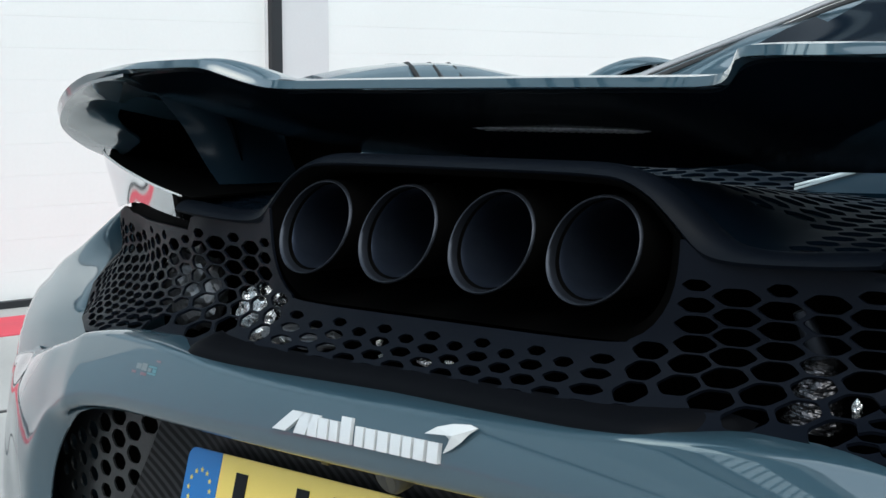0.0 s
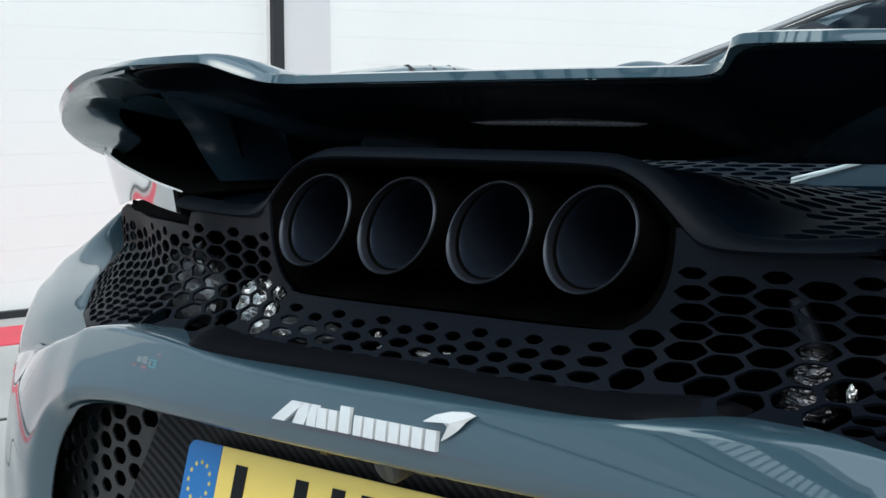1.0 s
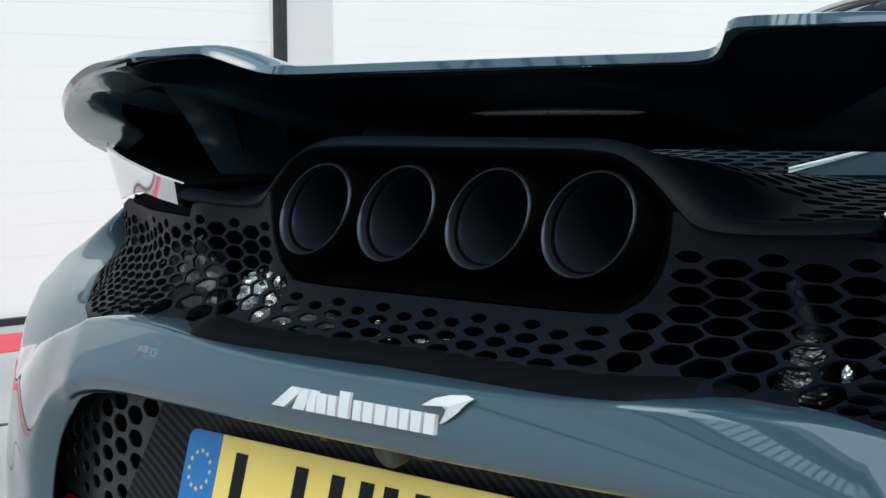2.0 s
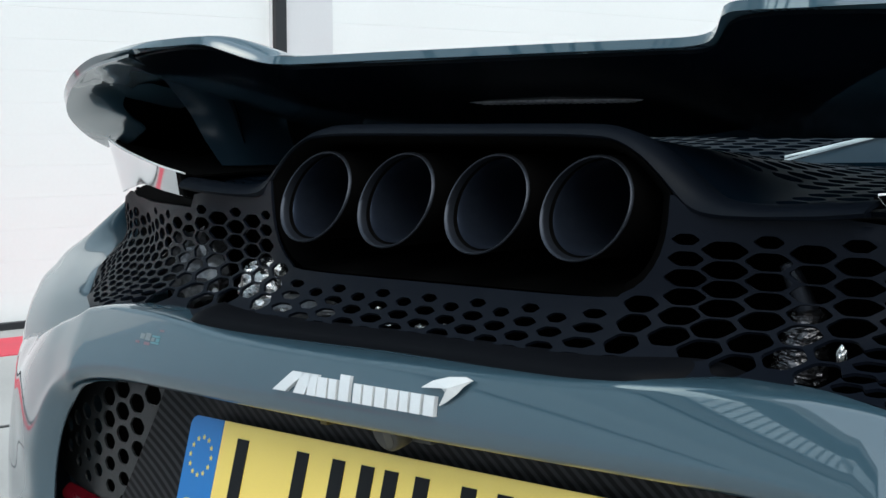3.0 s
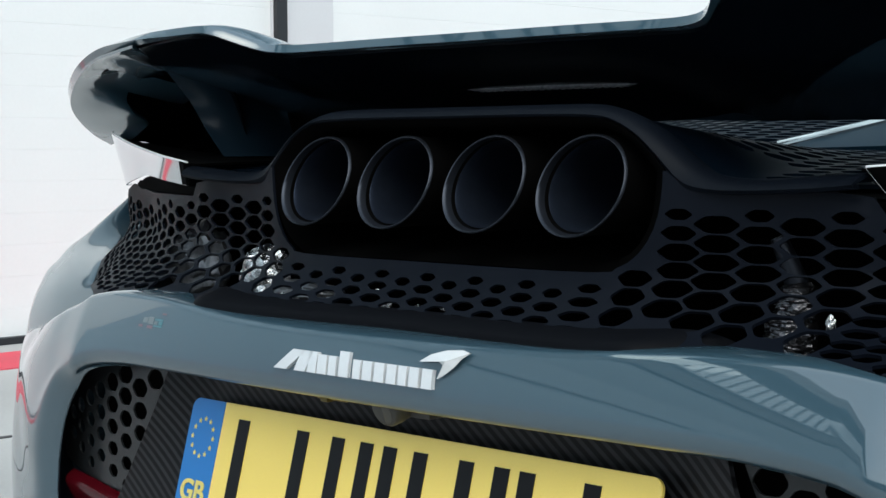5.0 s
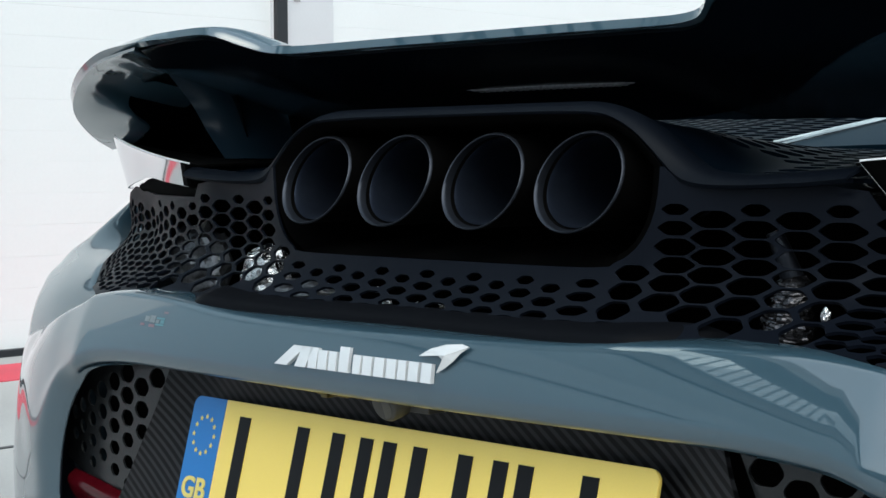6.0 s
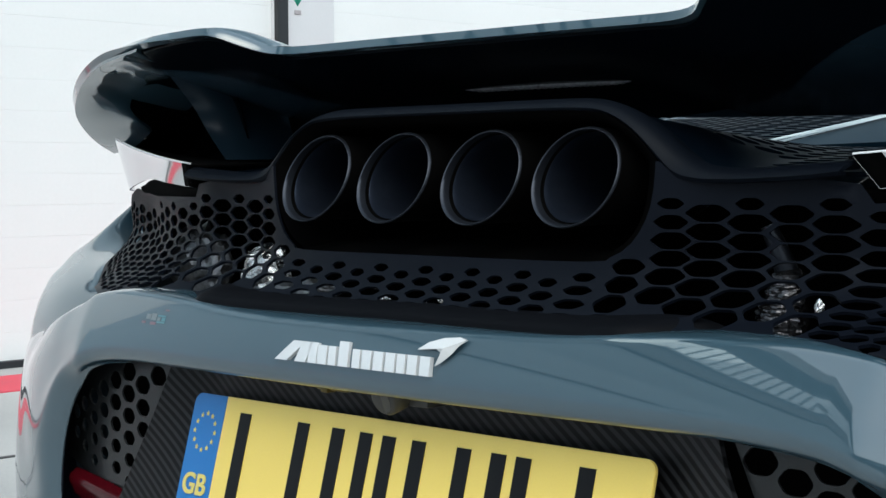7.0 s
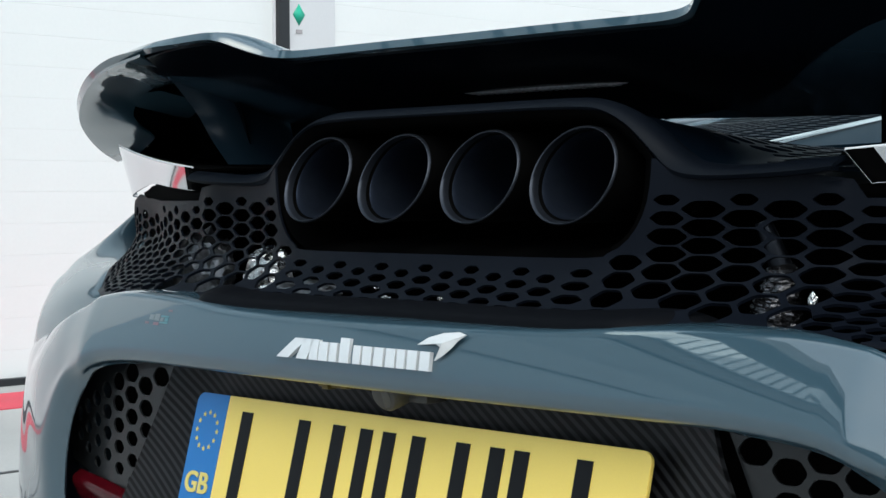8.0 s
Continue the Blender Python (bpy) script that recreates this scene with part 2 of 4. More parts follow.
# unseen storey above the doors, added for reflections: ribbed cladding, a dark band, a row of windows, a deep eave
CLAD = material("grey_cladding", (0.30, 0.37, 0.42), 0.5, 0, 0, 0.03, 60, 0.05, 0.08, 0.6)
MULLION = material("grey_mullion", (0.20, 0.245, 0.27), 0.5, 0, 0, 0.05, 60)
BACKING = material("board_backing", (0.17, 0.215, 0.25), 0.6, 0, 0, 0.05, 60)
DARK_CLAD = material("dark_cladding", (0.030, 0.040, 0.050), 0.5, 0, 0, 0.05, 60, 0.05, 0.1, 0.6)
PANE = material("mirror_glass", (0.50, 0.60, 0.64), 0.06, 0.9, 0.0, 0.03, 5)
storey = thing("upper_storey", "unseen storey with a row of windows, added for its ribbed reflections", "facade", (WX, 0, 0))
tagged(storey, kind="structure")
for k in range(9):
    bm = bmesh.new()
    box(bm, -0.02, 0.06, -50, 60, 4.75 + 0.24 * k, 4.93 + 0.24 * k, 0.01)
    part("cladding_board", bm, CLAD, storey, smooth=False)
bm = bmesh.new()
box(bm, -0.10, 0.05, -50, 60, 2.98, 4.70)
part("fascia", bm, CLAD, storey, "plain grey fascia over the doors", smooth=False)
bm = bmesh.new()
box(bm, -0.10, -0.03, -50, 60, 4.70, 6.95)
part("backing", bm, BACKING, storey, "grey backing behind the boards", smooth=False)
bm = bmesh.new()
box(bm, -0.10, 0.20, -50, 60, 6.95, 8.1)
part("dark_band", bm, DARK_CLAD, storey, "dark grey cladding band", smooth=False)
bm = bmesh.new()
box(bm, 0.20, 0.30, -50, 60, 8.06, 8.2)
part("sill", bm, CLAD, storey, "pale metal sill", smooth=False)
first = None
for k in range(140):
    if first is None:
        bm = bmesh.new()
        box(bm, -0.02, 0.0, 0.03, 0.42, 8.2, 11.4)
        first = part("window_pane", bm, PANE, storey, smooth=False)
        first.location = (0, -32, 0)
    else:
        o = new("window_pane", first.data)
        o.parent, o.location = storey, (0, -32 + 0.45 * k, 0)
first = None
for k in range(141):
    if first is None:
        bm = bmesh.new()
        box(bm, -0.02, 0.02, -0.018, 0.018, 8.1, 11.5)
        first = part("mullion", bm, MULLION, storey, smooth=False)
        first.location = (0, -32, 0)
    else:
        o = new("mullion", first.data)
        o.parent, o.location = storey, (0, -32 + 0.45 * k, 0)
bm = bmesh.new()
box(bm, -0.5, 0.55, -50, 60, 11.5, 12.5)
part("eave", bm, DARK_CLAD, storey, "deep dark eave", smooth=False)

# the far side of the pit lane: unseen dark walls, added to shape reflections
FACADE = material("stand_grey", (0.085, 0.092, 0.10), 0.7, 0, 0, 0.1, 20, 0.1, 0.2, 0.4)
bm = bmesh.new()
box(bm, 14.0, 18.0, -40, 40, 0.0, 6.0)
box(bm, -40, 18.0, -34, -30, 0.0, 6.0)
tagged(finish("wall_east", bm, FACADE, smooth=False), "unseen dark grey walls added along the pit lane to shape reflections", "stand", kind="structure")

sign = thing("door_sign", "small white sign with a green diamond on the pillar", "sign", (WX + 0.022, 4.455, 1.74))
bm = bmesh.new()
bm.faces.new([bm.verts.new(p) for p in ((0, 0, -0.055), (0, 0.04, 0), (0, 0, 0.055), (0, -0.04, 0))])
part("diamond", bm, GREEN, sign, "green diamond", thick=0.003)
bm = bmesh.new()
box(bm, -0.001, 0.002, -0.02, 0.02, -0.095, -0.075)
part("bar", bm, GREY_INK, sign, "grey line of unreadable writing")


# ---- the car ----
car = thing("sports_car", "low slate blue sports car with large rear wing, parked on concrete", "car")

# painted rear: sections from the middle of the bumper round the corner to the flank; each runs from the top edge down to the underside
def face_y(x, z):
    """The convex, slightly twisted face of the bumper beam."""
    return -0.0385 + 0.158 * x * x + (0.17 + 1.55 * x * x) * (z - 0.69) + 3.8 * (z - 0.69) ** 2


TOP_Y = [(0, -0.004), (0.10, -0.009), (0.19, -0.014), (0.235, -0.010), (0.262, 0.004), (0.29, 0.020), (0.33, 0.026), (0.365, 0.020), (0.395, 0.013), (0.43, 0.010)]
TOP_Z = [(0, 0.7150), (0.15, 0.7152), (0.20, 0.7165), (0.25, 0.7205), (0.29, 0.7235), (0.33, 0.7235), (0.365, 0.7228), (0.395, 0.7200), (0.43, 0.7145)]
LOW_Z = [(0, 0.6590), (0.20, 0.6587), (0.29, 0.6580), (0.33, 0.6572), (0.365, 0.6550), (0.395, 0.6515), (0.415, 0.6470), (0.43, 0.6410)]


def beam(x):
    """One section of the beam: rounded top, face, rounded lower lip."""
    a = abs(x)
    ty, tz, low = curve(TOP_Y, a), curve(TOP_Z, a), curve(LOW_Z, a)
    az, nz = tz - 0.006, low + 0.0150
    ya, yn = face_y(x, az), face_y(x, nz)
    t, c, e = Vector((x, ty, tz)), Vector((x, ya + 0.0025, tz)), Vector((x, ya, az))
    out = [t * (1 - k / 8) ** 2 + c * 2 * (k / 8) * (1 - k / 8) + e * (k / 8) ** 2 for k in range(8)]
    out += [Vector((x, face_y(x, az + (nz - az) * k / 16), az + (nz - az) * k / 16)) for k in range(16)]
    f, g, h = Vector((x, yn, nz)), Vector((x, yn - 0.0010, low)), Vector((x, yn + 0.011, low - 0.0005))
    out += [f * (1 - k / 10) ** 2 + g * 2 * (k / 10) * (1 - k / 10) + h * (k / 10) ** 2 for k in range(11)]
    return out + [Vector((x * 0.99, yn + (0.05 if a < 0.34 else 0.0135), low - 0.002))]


def along(sec):
    """A hand-set corner section with as many points as a beam section."""
    p = [Vector(q) for q in sec]
    ext = [2 * p[0] - p[1]] + p + [2 * p[-1] - p[-2]]
    out = []
    for k, n in enumerate((8, 8, 8, 5, 5, 1)):
        a, b, c, e = ext[k:k + 4]
        for m in range(n):
            t = m / n
            out.append(0.5 * ((2 * b) + (c - a) * t + (2 * a - 5 * b + 4 * c - e) * t * t + (3 * b - a - 3 * c + e) * t ** 3))
    return out + [p[-1]]


CORNER = [
    [(-0.456, 0.013, 0.7050), (-0.462, 0.0060, 0.6975), (-0.469, -0.0020, 0.6740), (-0.470, -0.0080, 0.6460), (-0.468, -0.0105, 0.6340), (-0.452, -0.0030, 0.6245), (-0.447, 0.0000, 0.6232)],
    [(-0.502, 0.021, 0.6925), (-0.509, 0.0140, 0.6835), (-0.516, 0.0070, 0.6560), (-0.510, -0.0010, 0.6200), (-0.499, -0.0070, 0.6030), (-0.478, 0.0000, 0.5945), (-0.473, 0.0030, 0.5935)],
    [(-0.560, 0.045, 0.6800), (-0.570, 0.0380, 0.6690), (-0.578, 0.0250, 0.6330), (-0.560, 0.0100, 0.5830), (-0.524, -0.0020, 0.5600), (-0.498, 0.0040, 0.5530), (-0.493, 0.0070, 0.5525)],
    [(-0.630, 0.083, 0.6690), (-0.642, 0.0750, 0.6550), (-0.650, 0.0580, 0.6130), (-0.612, 0.0330, 0.5450), (-0.537, 0.0030, 0.5170), (-0.506, 0.0060, 0.5100), (-0.501, 0.0090, 0.5095)],
]
CORNER += [
    [(-0.710, 0.130, 0.6600), (-0.728, 0.1140, 0.6420), (-0.736, 0.1040, 0.5950), (-0.676, 0.0600, 0.5100), (-0.556, 0.0100, 0.4620), (-0.514, 0.0100, 0.4520), (-0.509, 0.0130, 0.4515)],
    [(-0.790, 0.185, 0.6560), (-0.816, 0.1740, 0.6350), (-0.820, 0.1660, 0.5850), (-0.755, 0.1150, 0.4850), (-0.620, 0.0300, 0.4000), (-0.55, 0.015, 0.3850), (-0.53, 0.06, 0.385)],
    [(-0.880, 0.310, 0.6600), (-0.915, 0.3200, 0.6350), (-0.920, 0.3200, 0.5800), (-0.880, 0.2700, 0.4600), (-0.780, 0.1700, 0.3600), (-0.72, 0.150, 0.3400), (-0.70, 0.18, 0.340)],
    [(-0.945, 0.470, 0.6900), (-0.962, 0.4800, 0.6600), (-0.965, 0.4800, 0.5800), (-0.945, 0.4500, 0.4400), (-0.900, 0.3800, 0.3200), (-0.86, 0.370, 0.3000), (-0.83, 0.38, 0.300)],
]
CORNER += [
    [(-0.958, 0.570, 0.7100), (-0.966, 0.5800, 0.6700), (-0.965, 0.5800, 0.5800), (-0.955, 0.5600, 0.4300), (-0.950, 0.5500, 0.3000), (-0.94, 0.540, 0.2800), (-0.90, 0.55, 0.280)],
]
sheet = [beam(-0.0075 * k) for k in range(55)]
ends = [beam(-0.4125), beam(-0.4190), beam(-0.4260)] + [along(c) for c in CORNER]
rows = [spline([e[j] for e in ends], 110) for j in range(len(ends[0]))]
sheet += [[r[i] for r in rows] for i in range(1, 110)]
SPLIT = next(i for i, c in enumerate(sheet) if c[0].x < -0.72)
bm = bmesh.new()
skin(bm, sheet[:SPLIT + 1])
part("rear_bumper", bm, PAINT, car, "slate blue painted bumper beam with rounded corners", mirror=True, thick=0.003, angle=60)
bm = bmesh.new()
skin(bm, sheet[SPLIT:])
corner = part("bumper_side", bm, PAINT, car, "slate blue painted side of the bumper", thick=0.003, angle=60)
flipped(corner, car)

# fender: a narrow face set back behind the grille, rolling over to the flank
FACE = [  # inner edge along the grille, outer edge, from the bumper up to the lamp
    ((-0.569, 0.097, 0.666), (-0.769, 0.134, 0.626)),
    ((-0.593, 0.112, 0.686), (-0.773, 0.142, 0.660)),
    ((-0.619, 0.131, 0.708), (-0.785, 0.163, 0.690)),
    ((-0.662, 0.169, 0.725), (-0.811, 0.198, 0.714)),
    ((-0.728, 0.233, 0.738), (-0.828, 0.240, 0.738)),
    ((-0.767, 0.288, 0.749), (-0.826, 0.282, 0.766)),
    ((-0.800, 0.349, 0.762), (-0.819, 0.321, 0.797)),
]
secs = []
for a, b in FACE:
    a, b = Vector(a), Vector(b)
    m = a.lerp(b, 0.5) + Vector((0.002, -0.009, 0.002))
    secs.append([a + Vector((-0.016, 0.016, -0.006)), a + Vector((-0.002, 0.006, -0.001)), a, m, b, b + Vector((-0.016, 0.022, -0.006)), b + Vector((-0.040, 0.060, -0.030)), b + Vector((-0.075, 0.15, -0.06)), b + Vector((-0.11, 0.27, -0.05))])
bm = bmesh.new()
skin(bm, loft(secs, 60, 50))
fender = part("rear_fender", bm, PAINT, car, "slate blue painted fender behind the grille", thick=0.003, angle=60)
flipped(fender, car)

# satin black lip between grille and bumper
LIP = [
    [(0, 0.024, 0.7275), (0, 0.009, 0.7255), (0, -0.002, 0.7205), (0, -0.006, 0.712)],
    [(-0.10, 0.020, 0.7275), (-0.10, 0.006, 0.7255), (-0.10, -0.007, 0.7205), (-0.10, -0.011, 0.712)],
    [(-0.19, 0.020, 0.7280), (-0.19, 0.003, 0.7260), (-0.19, -0.011, 0.7215), (-0.19, -0.016, 0.713)],
    [(-0.228, 0.024, 0.7300), (-0.230, 0.005, 0.7280), (-0.232, -0.012, 0.7230), (-0.232, -0.017, 0.714)],
]
LIP += [
    [(-0.246, 0.030, 0.7310), (-0.247, 0.014, 0.7290), (-0.248, -0.003, 0.7235), (-0.248, -0.010, 0.714)],
    [(-0.262, 0.040, 0.7300), (-0.262, 0.028, 0.7275), (-0.262, 0.016, 0.7220), (-0.262, 0.010, 0.713)],
    [(-0.272, 0.048, 0.7270), (-0.272, 0.041, 0.7245), (-0.272, 0.033, 0.7190), (-0.272, 0.030, 0.711)],
    [(-0.280, 0.060, 0.7210), (-0.280, 0.055, 0.7190), (-0.280, 0.050, 0.7140), (-0.280, 0.048, 0.708)],
]
bm = bmesh.new()
skin(bm, loft(LIP, 40, 14))
part("lip", bm, material("lip_rubber", (0.0026, 0.0032, 0.0048), 0.6, 0, 0, 0.12, 900, 0.15, 0.1, 14, 0.06), car, "satin black rubbery lip", mirror=True, thick=0.004)

# ---- honeycomb grille ----
DEEP = [(0, 0.046), (0.12, 0.048), (0.20, 0.057), (0.25, 0.069), (0.30, 0.078), (0.35, 0.084), (0.42, 0.104), (0.50, 0.142), (0.56, 0.166), (0.60, 0.184), (0.66, 0.210)]
CURL = [(0, 0.035), (0.20, 0.055), (0.30, 0.068), (0.43, 0.092), (0.50, 0.088), (0.56, 0.078), (0.66, 0.06)]


def grille_y(x, z):
    a = abs(x)
    t = max(0.0, min(1.0, (0.775 - z) / 0.06))
    return curve(DEEP, a) - curve(CURL, a) * t * t


WRAP = [  # beyond x = 0.36 the panel wraps round the corner and flares out to the fender: sections from top to foot
    [(0.360, 0.0870, 0.8090), (0.360, 0.0870, 0.7860), (0.360, 0.0845, 0.7640), (0.360, 0.0620, 0.7410), (0.360, 0.0170, 0.7180)],
    [(0.425, 0.1050, 0.8070), (0.425, 0.1060, 0.7850), (0.424, 0.1020, 0.7630), (0.418, 0.0750, 0.7380), (0.402, 0.0160, 0.7165)],
    [(0.485, 0.1280, 0.8080), (0.487, 0.1320, 0.7860), (0.487, 0.1280, 0.7630), (0.475, 0.0950, 0.7370), (0.440, 0.0160, 0.7120)],
    [(0.545, 0.1550, 0.8110), (0.550, 0.1630, 0.7880), (0.553, 0.1630, 0.7650), (0.542, 0.1230, 0.7370), (0.520, 0.0650, 0.7120)],
    [(0.600, 0.1760, 0.8160), (0.612, 0.1840, 0.7900), (0.624, 0.1900, 0.7650), (0.618, 0.1660, 0.7380), (0.592, 0.1150, 0.7060)],
]
WRAP += [
    [(0.620, 0.1830, 0.8155), (0.634, 0.1920, 0.7910), (0.652, 0.2050, 0.7660), (0.662, 0.1950, 0.7430), (0.664, 0.1740, 0.7260)],
    [(0.627, 0.1880, 0.8080), (0.640, 0.1980, 0.7930), (0.668, 0.2200, 0.7700), (0.708, 0.2420, 0.7530), (0.735, 0.2420, 0.7390)],
]


def blend(p, f):
    """A smooth value at place f (0 at the first, 1 at the next) through evenly spread points."""
    k = max(0, min(len(p) - 2, int(f)))
    t = f - k
    ext = [2 * p[0] - p[1]] + p + [2 * p[-1] - p[-2]]
    a, b, c, e = ext[k:k + 4]
    return 0.5 * ((2 * b) + (c - a) * t + (2 * a - 5 * b + 4 * c - e) * t * t + (3 * b - a - 3 * c + e) * t ** 3)


def grille_at(x, z):
    """Where a point of the developed panel lies."""
    a, s = abs(x), (-1 if x < 0 else 1)
    if a <= 0.36:
        return Vector((x, grille_y(x, z), z))
    v = max(0.0, min(1.0, (0.809 - z) / 0.091)) * 4
    p = blend([blend([Vector(q) for q in sec], v) for sec in WRAP], (a - 0.36) / 0.06)
    p.z += max(0.0, z - 0.809) * max(0.0, 1 - (a - 0.36) / 0.02)
    return Vector((s * p.x, p.y, p.z))


def inside(p, loop):
    c, n = False, len(loop)
    for i in range(n):
        (x0, y0), (x1, y1) = loop[i], loop[i - 1]
        if (y0 > p[1]) != (y1 > p[1]) and p[0] < (x1 - x0) * (p[1] - y0) / (y1 - y0) + x0:
            c = not c
    return c


def gap(p, loop):
    """Distance from p to the nearest side of a loop."""
    best = 9.0
    for i in range(len(loop)):
        a, b = Vector(loop[i - 1]), Vector(loop[i])
        d = b - a
        t = max(0.0, min(1.0, (Vector(p) - a).dot(d) / max(d.length_squared, 1e-12)))
        best = min(best, (a + t * d - Vector(p)).length)
    return best


def pierced(outline, holes, to3d, fill=0.012):
    """A sheet with an outline and holes, triangulated in the plane and then laid on its surface."""
    from mathutils.geometry import delaunay_2d_cdt
    pts, edges = [], []
    for loop in [outline] + holes:
        k = len(pts)
        pts += [Vector(p) for p in loop]
        edges += [(k + i, k + (i + 1) % len(loop)) for i in range(len(loop))]
    if fill:
        x0, x1 = min(p[0] for p in outline), max(p[0] for p in outline)
        z0, z1 = min(p[1] for p in outline), max(p[1] for p in outline)
        for i in range(int((x1 - x0) / fill) + 1):
            for j in range(int((z1 - z0) / fill) + 1):
                p = (x0 + (i + 0.5) * fill, z0 + (j + 0.5) * fill)
                if inside(p, outline) and gap(p, outline) > fill * 0.4 and not any(abs(h[0][0] - p[0]) < 0.05 and (inside(p, h) or gap(p, h) < fill * 0.3) for h in holes):
                    pts.append(Vector(p))
    v, _, f, _, _, _ = delaunay_2d_cdt(pts, edges, [], 0, 1e-6)
    bm = bmesh.new()
    vs = [bm.verts.new(to3d(p.x, p.y)) for p in v]
    boxes = [(min(q[0] for q in h), max(q[0] for q in h), h) for h in holes]
    for tri in f:
        c = ((v[tri[0]].x + v[tri[1]].x + v[tri[2]].x) / 3, (v[tri[0]].y + v[tri[1]].y + v[tri[2]].y) / 3)
        if inside(c, outline) and not any(a < c[0] < b and inside(c, h) for a, b, h in boxes):
            bm.faces.new([vs[i] for i in tri])
    for w in [w for w in bm.verts if not w.link_faces]:
        bm.verts.remove(w)
    return bm


def hexagon(x, z, w, h, flat=0.46, cut=0.12):
    """A lying hexagon with softened corners."""
    c = [(-w, 0), (-w * flat, h), (w * flat, h), (w, 0), (w * flat, -h), (-w * flat, -h)]
    out = []
    for i in range(6):
        a, b, d = Vector(c[i - 1]), Vector(c[i]), Vector(c[(i + 1) % 6])
        out += [b + (a - b) * cut * 1.6, b + ((a - b) + (d - b)) * cut * 0.55, b + (d - b) * cut * 1.6]
    return [(x + p.x, z + p.y) for p in out]


OPENING = [(0.0, 0.763), (0.158, 0.763), (0.179, 0.7665), (0.195, 0.776), (0.2065, 0.791), (0.213, 0.808), (0.2155, 0.826), (0.2163, 0.838)]
FLANGE_IN = [(0.0, 0.878), (0.10, 0.878), (0.144, 0.877), (0.164, 0.875), (0.178, 0.870), (0.192, 0.862), (0.205, 0.851), (0.216, 0.840), (0.228, 0.829), (0.244, 0.824), (0.276, 0.823), (0.33, 0.825), (0.362, 0.828)]
FLANGE_OUT = [(0.0, 0.8875), (0.10, 0.8875), (0.140, 0.887), (0.160, 0.8845), (0.178, 0.879), (0.196, 0.870), (0.214, 0.858), (0.230, 0.846), (0.244, 0.838), (0.262, 0.834), (0.290, 0.833), (0.335, 0.836), (0.366, 0.838)]
half = [(x, z) for x, z, _ in spline([(x, z, 0) for x, z in OPENING], 26)]
top = [(0.219, 0.838), (0.229, 0.829), (0.244, 0.825), (0.276, 0.824), (0.33, 0.826), (0.366, 0.827), (0.374, 0.809), (0.50, 0.809), (0.60, 0.809), (0.715, 0.809)]
side = [(0.717, 0.780), (0.718, 0.750), (0.718, 0.7185), (0.66, 0.718), (0.60, 0.718), (0.54, 0.718), (0.48, 0.718), (0.42, 0.718), (0.36, 0.719), (0.30, 0.718), (0.24, 0.715), (0.12, 0.716)]
right = half[1:] + top + side
outline = [half[0]] + right + [(0, 0.716)] + [(-x, z) for x, z in reversed(right)]
holes = []
cols = [0.0, 0.0262, 0.0525, 0.0790, 0.1055, 0.1325, 0.1630, 0.1970, 0.2275, 0.2555, 0.2870, 0.3185, 0.3500, 0.3800, 0.4080, 0.4350, 0.4610, 0.4860, 0.5100, 0.5330, 0.5555, 0.5775, 0.5990, 0.6200, 0.6405, 0.6605, 0.6800, 0.6990]
for side_sign in (-1, 1):
    for k, cx in enumerate(cols):
        if cx == 0.0 and side_sign == 1:
            continue
        middle = cx < 0.18
        w = curve([(0, 0.0110), (0.12, 0.0112), (0.20, 0.0150), (0.2275, 0.0166), (0.2555, 0.0184), (0.32, 0.0182), (0.36, 0.0172), (0.42, 0.0142), (0.54, 0.0118), (0.70, 0.0098)], cx)
        down, run = [(0.809, 0.0)], 0.0  # how far down the panel each height lies, along its surface
        if cx > 0.37:
            for m in range(1, 92):
                run += (grille_at(cx, 0.809 - 0.001 * m) - grille_at(cx, 0.810 - 0.001 * m)).length
                down.append((0.809 - 0.001 * m, run))
        for r in range(16 if cx > 0.37 else 8):
            if middle:
                z = (0.7515 if k % 2 == 0 else 0.7465) - 0.0097 * r
                wide, high = w * (0.86, 1.1, 1.2, 1.2, 1, 1, 1, 1)[r], 0.0034
                if r > 3 or z < 0.7205:
                    continue
            elif cx > 0.37:
                s = (0.0014 if k % 2 == 0 else 0.0084) + 0.0140 * r
                if s > run - 0.006:
                    break
                m = next(i for i, d in enumerate(down) if d[1] >= s)
                z, near = down[m][0], down[max(0, m - 4)]
                far = down[min(len(down) - 1, m + 4)]
                wide, high = w, 0.0059 * (near[0] - far[0]) / (far[1] - near[1])
                if r == 0 and k % 2 == 0:
                    wide, high = 0.0100, 0.0040
            else:
                z = (0.8076 if k % 2 == 0 else 0.8008) - 0.0134 * r
                wide, high = w, 0.0062
                if cx == 0.1970 and z > 0.768:
                    continue
                if r == 1 and cx == 0.2275:
                    wide, high = w * 0.84, 0.0052
                if r == 0 and k % 2 == 0:
                    wide, high = (0.0108, 0.0040) if cx < 0.24 else (0.0118, 0.0043)
            if 0.215 < cx < 0.28 and z - high < 0.7235:
                continue
            p = (side_sign * cx, z)
            room = gap(p, outline)
            if not inside(p, outline) or room < (0.0045 if cx < 0.37 else 0.7 * high) or (cx > 0.50 and z > 0.793):
                continue
            if not middle and room < 0.0125 and z > 0.76:
                f = max(0.5, room / 0.0125 * 0.85)
                wide, high = wide * f, high * min(1, f * 1.1)
            holes.append(hexagon(p[0], p[1], wide, high))
bm = pierced(outline, holes, grille_at, 0.011)
part("grille", bm, MESH_BLACK, car, "satin black honeycomb grille panel", thick=0.0025, offset=1.0, angle=30)

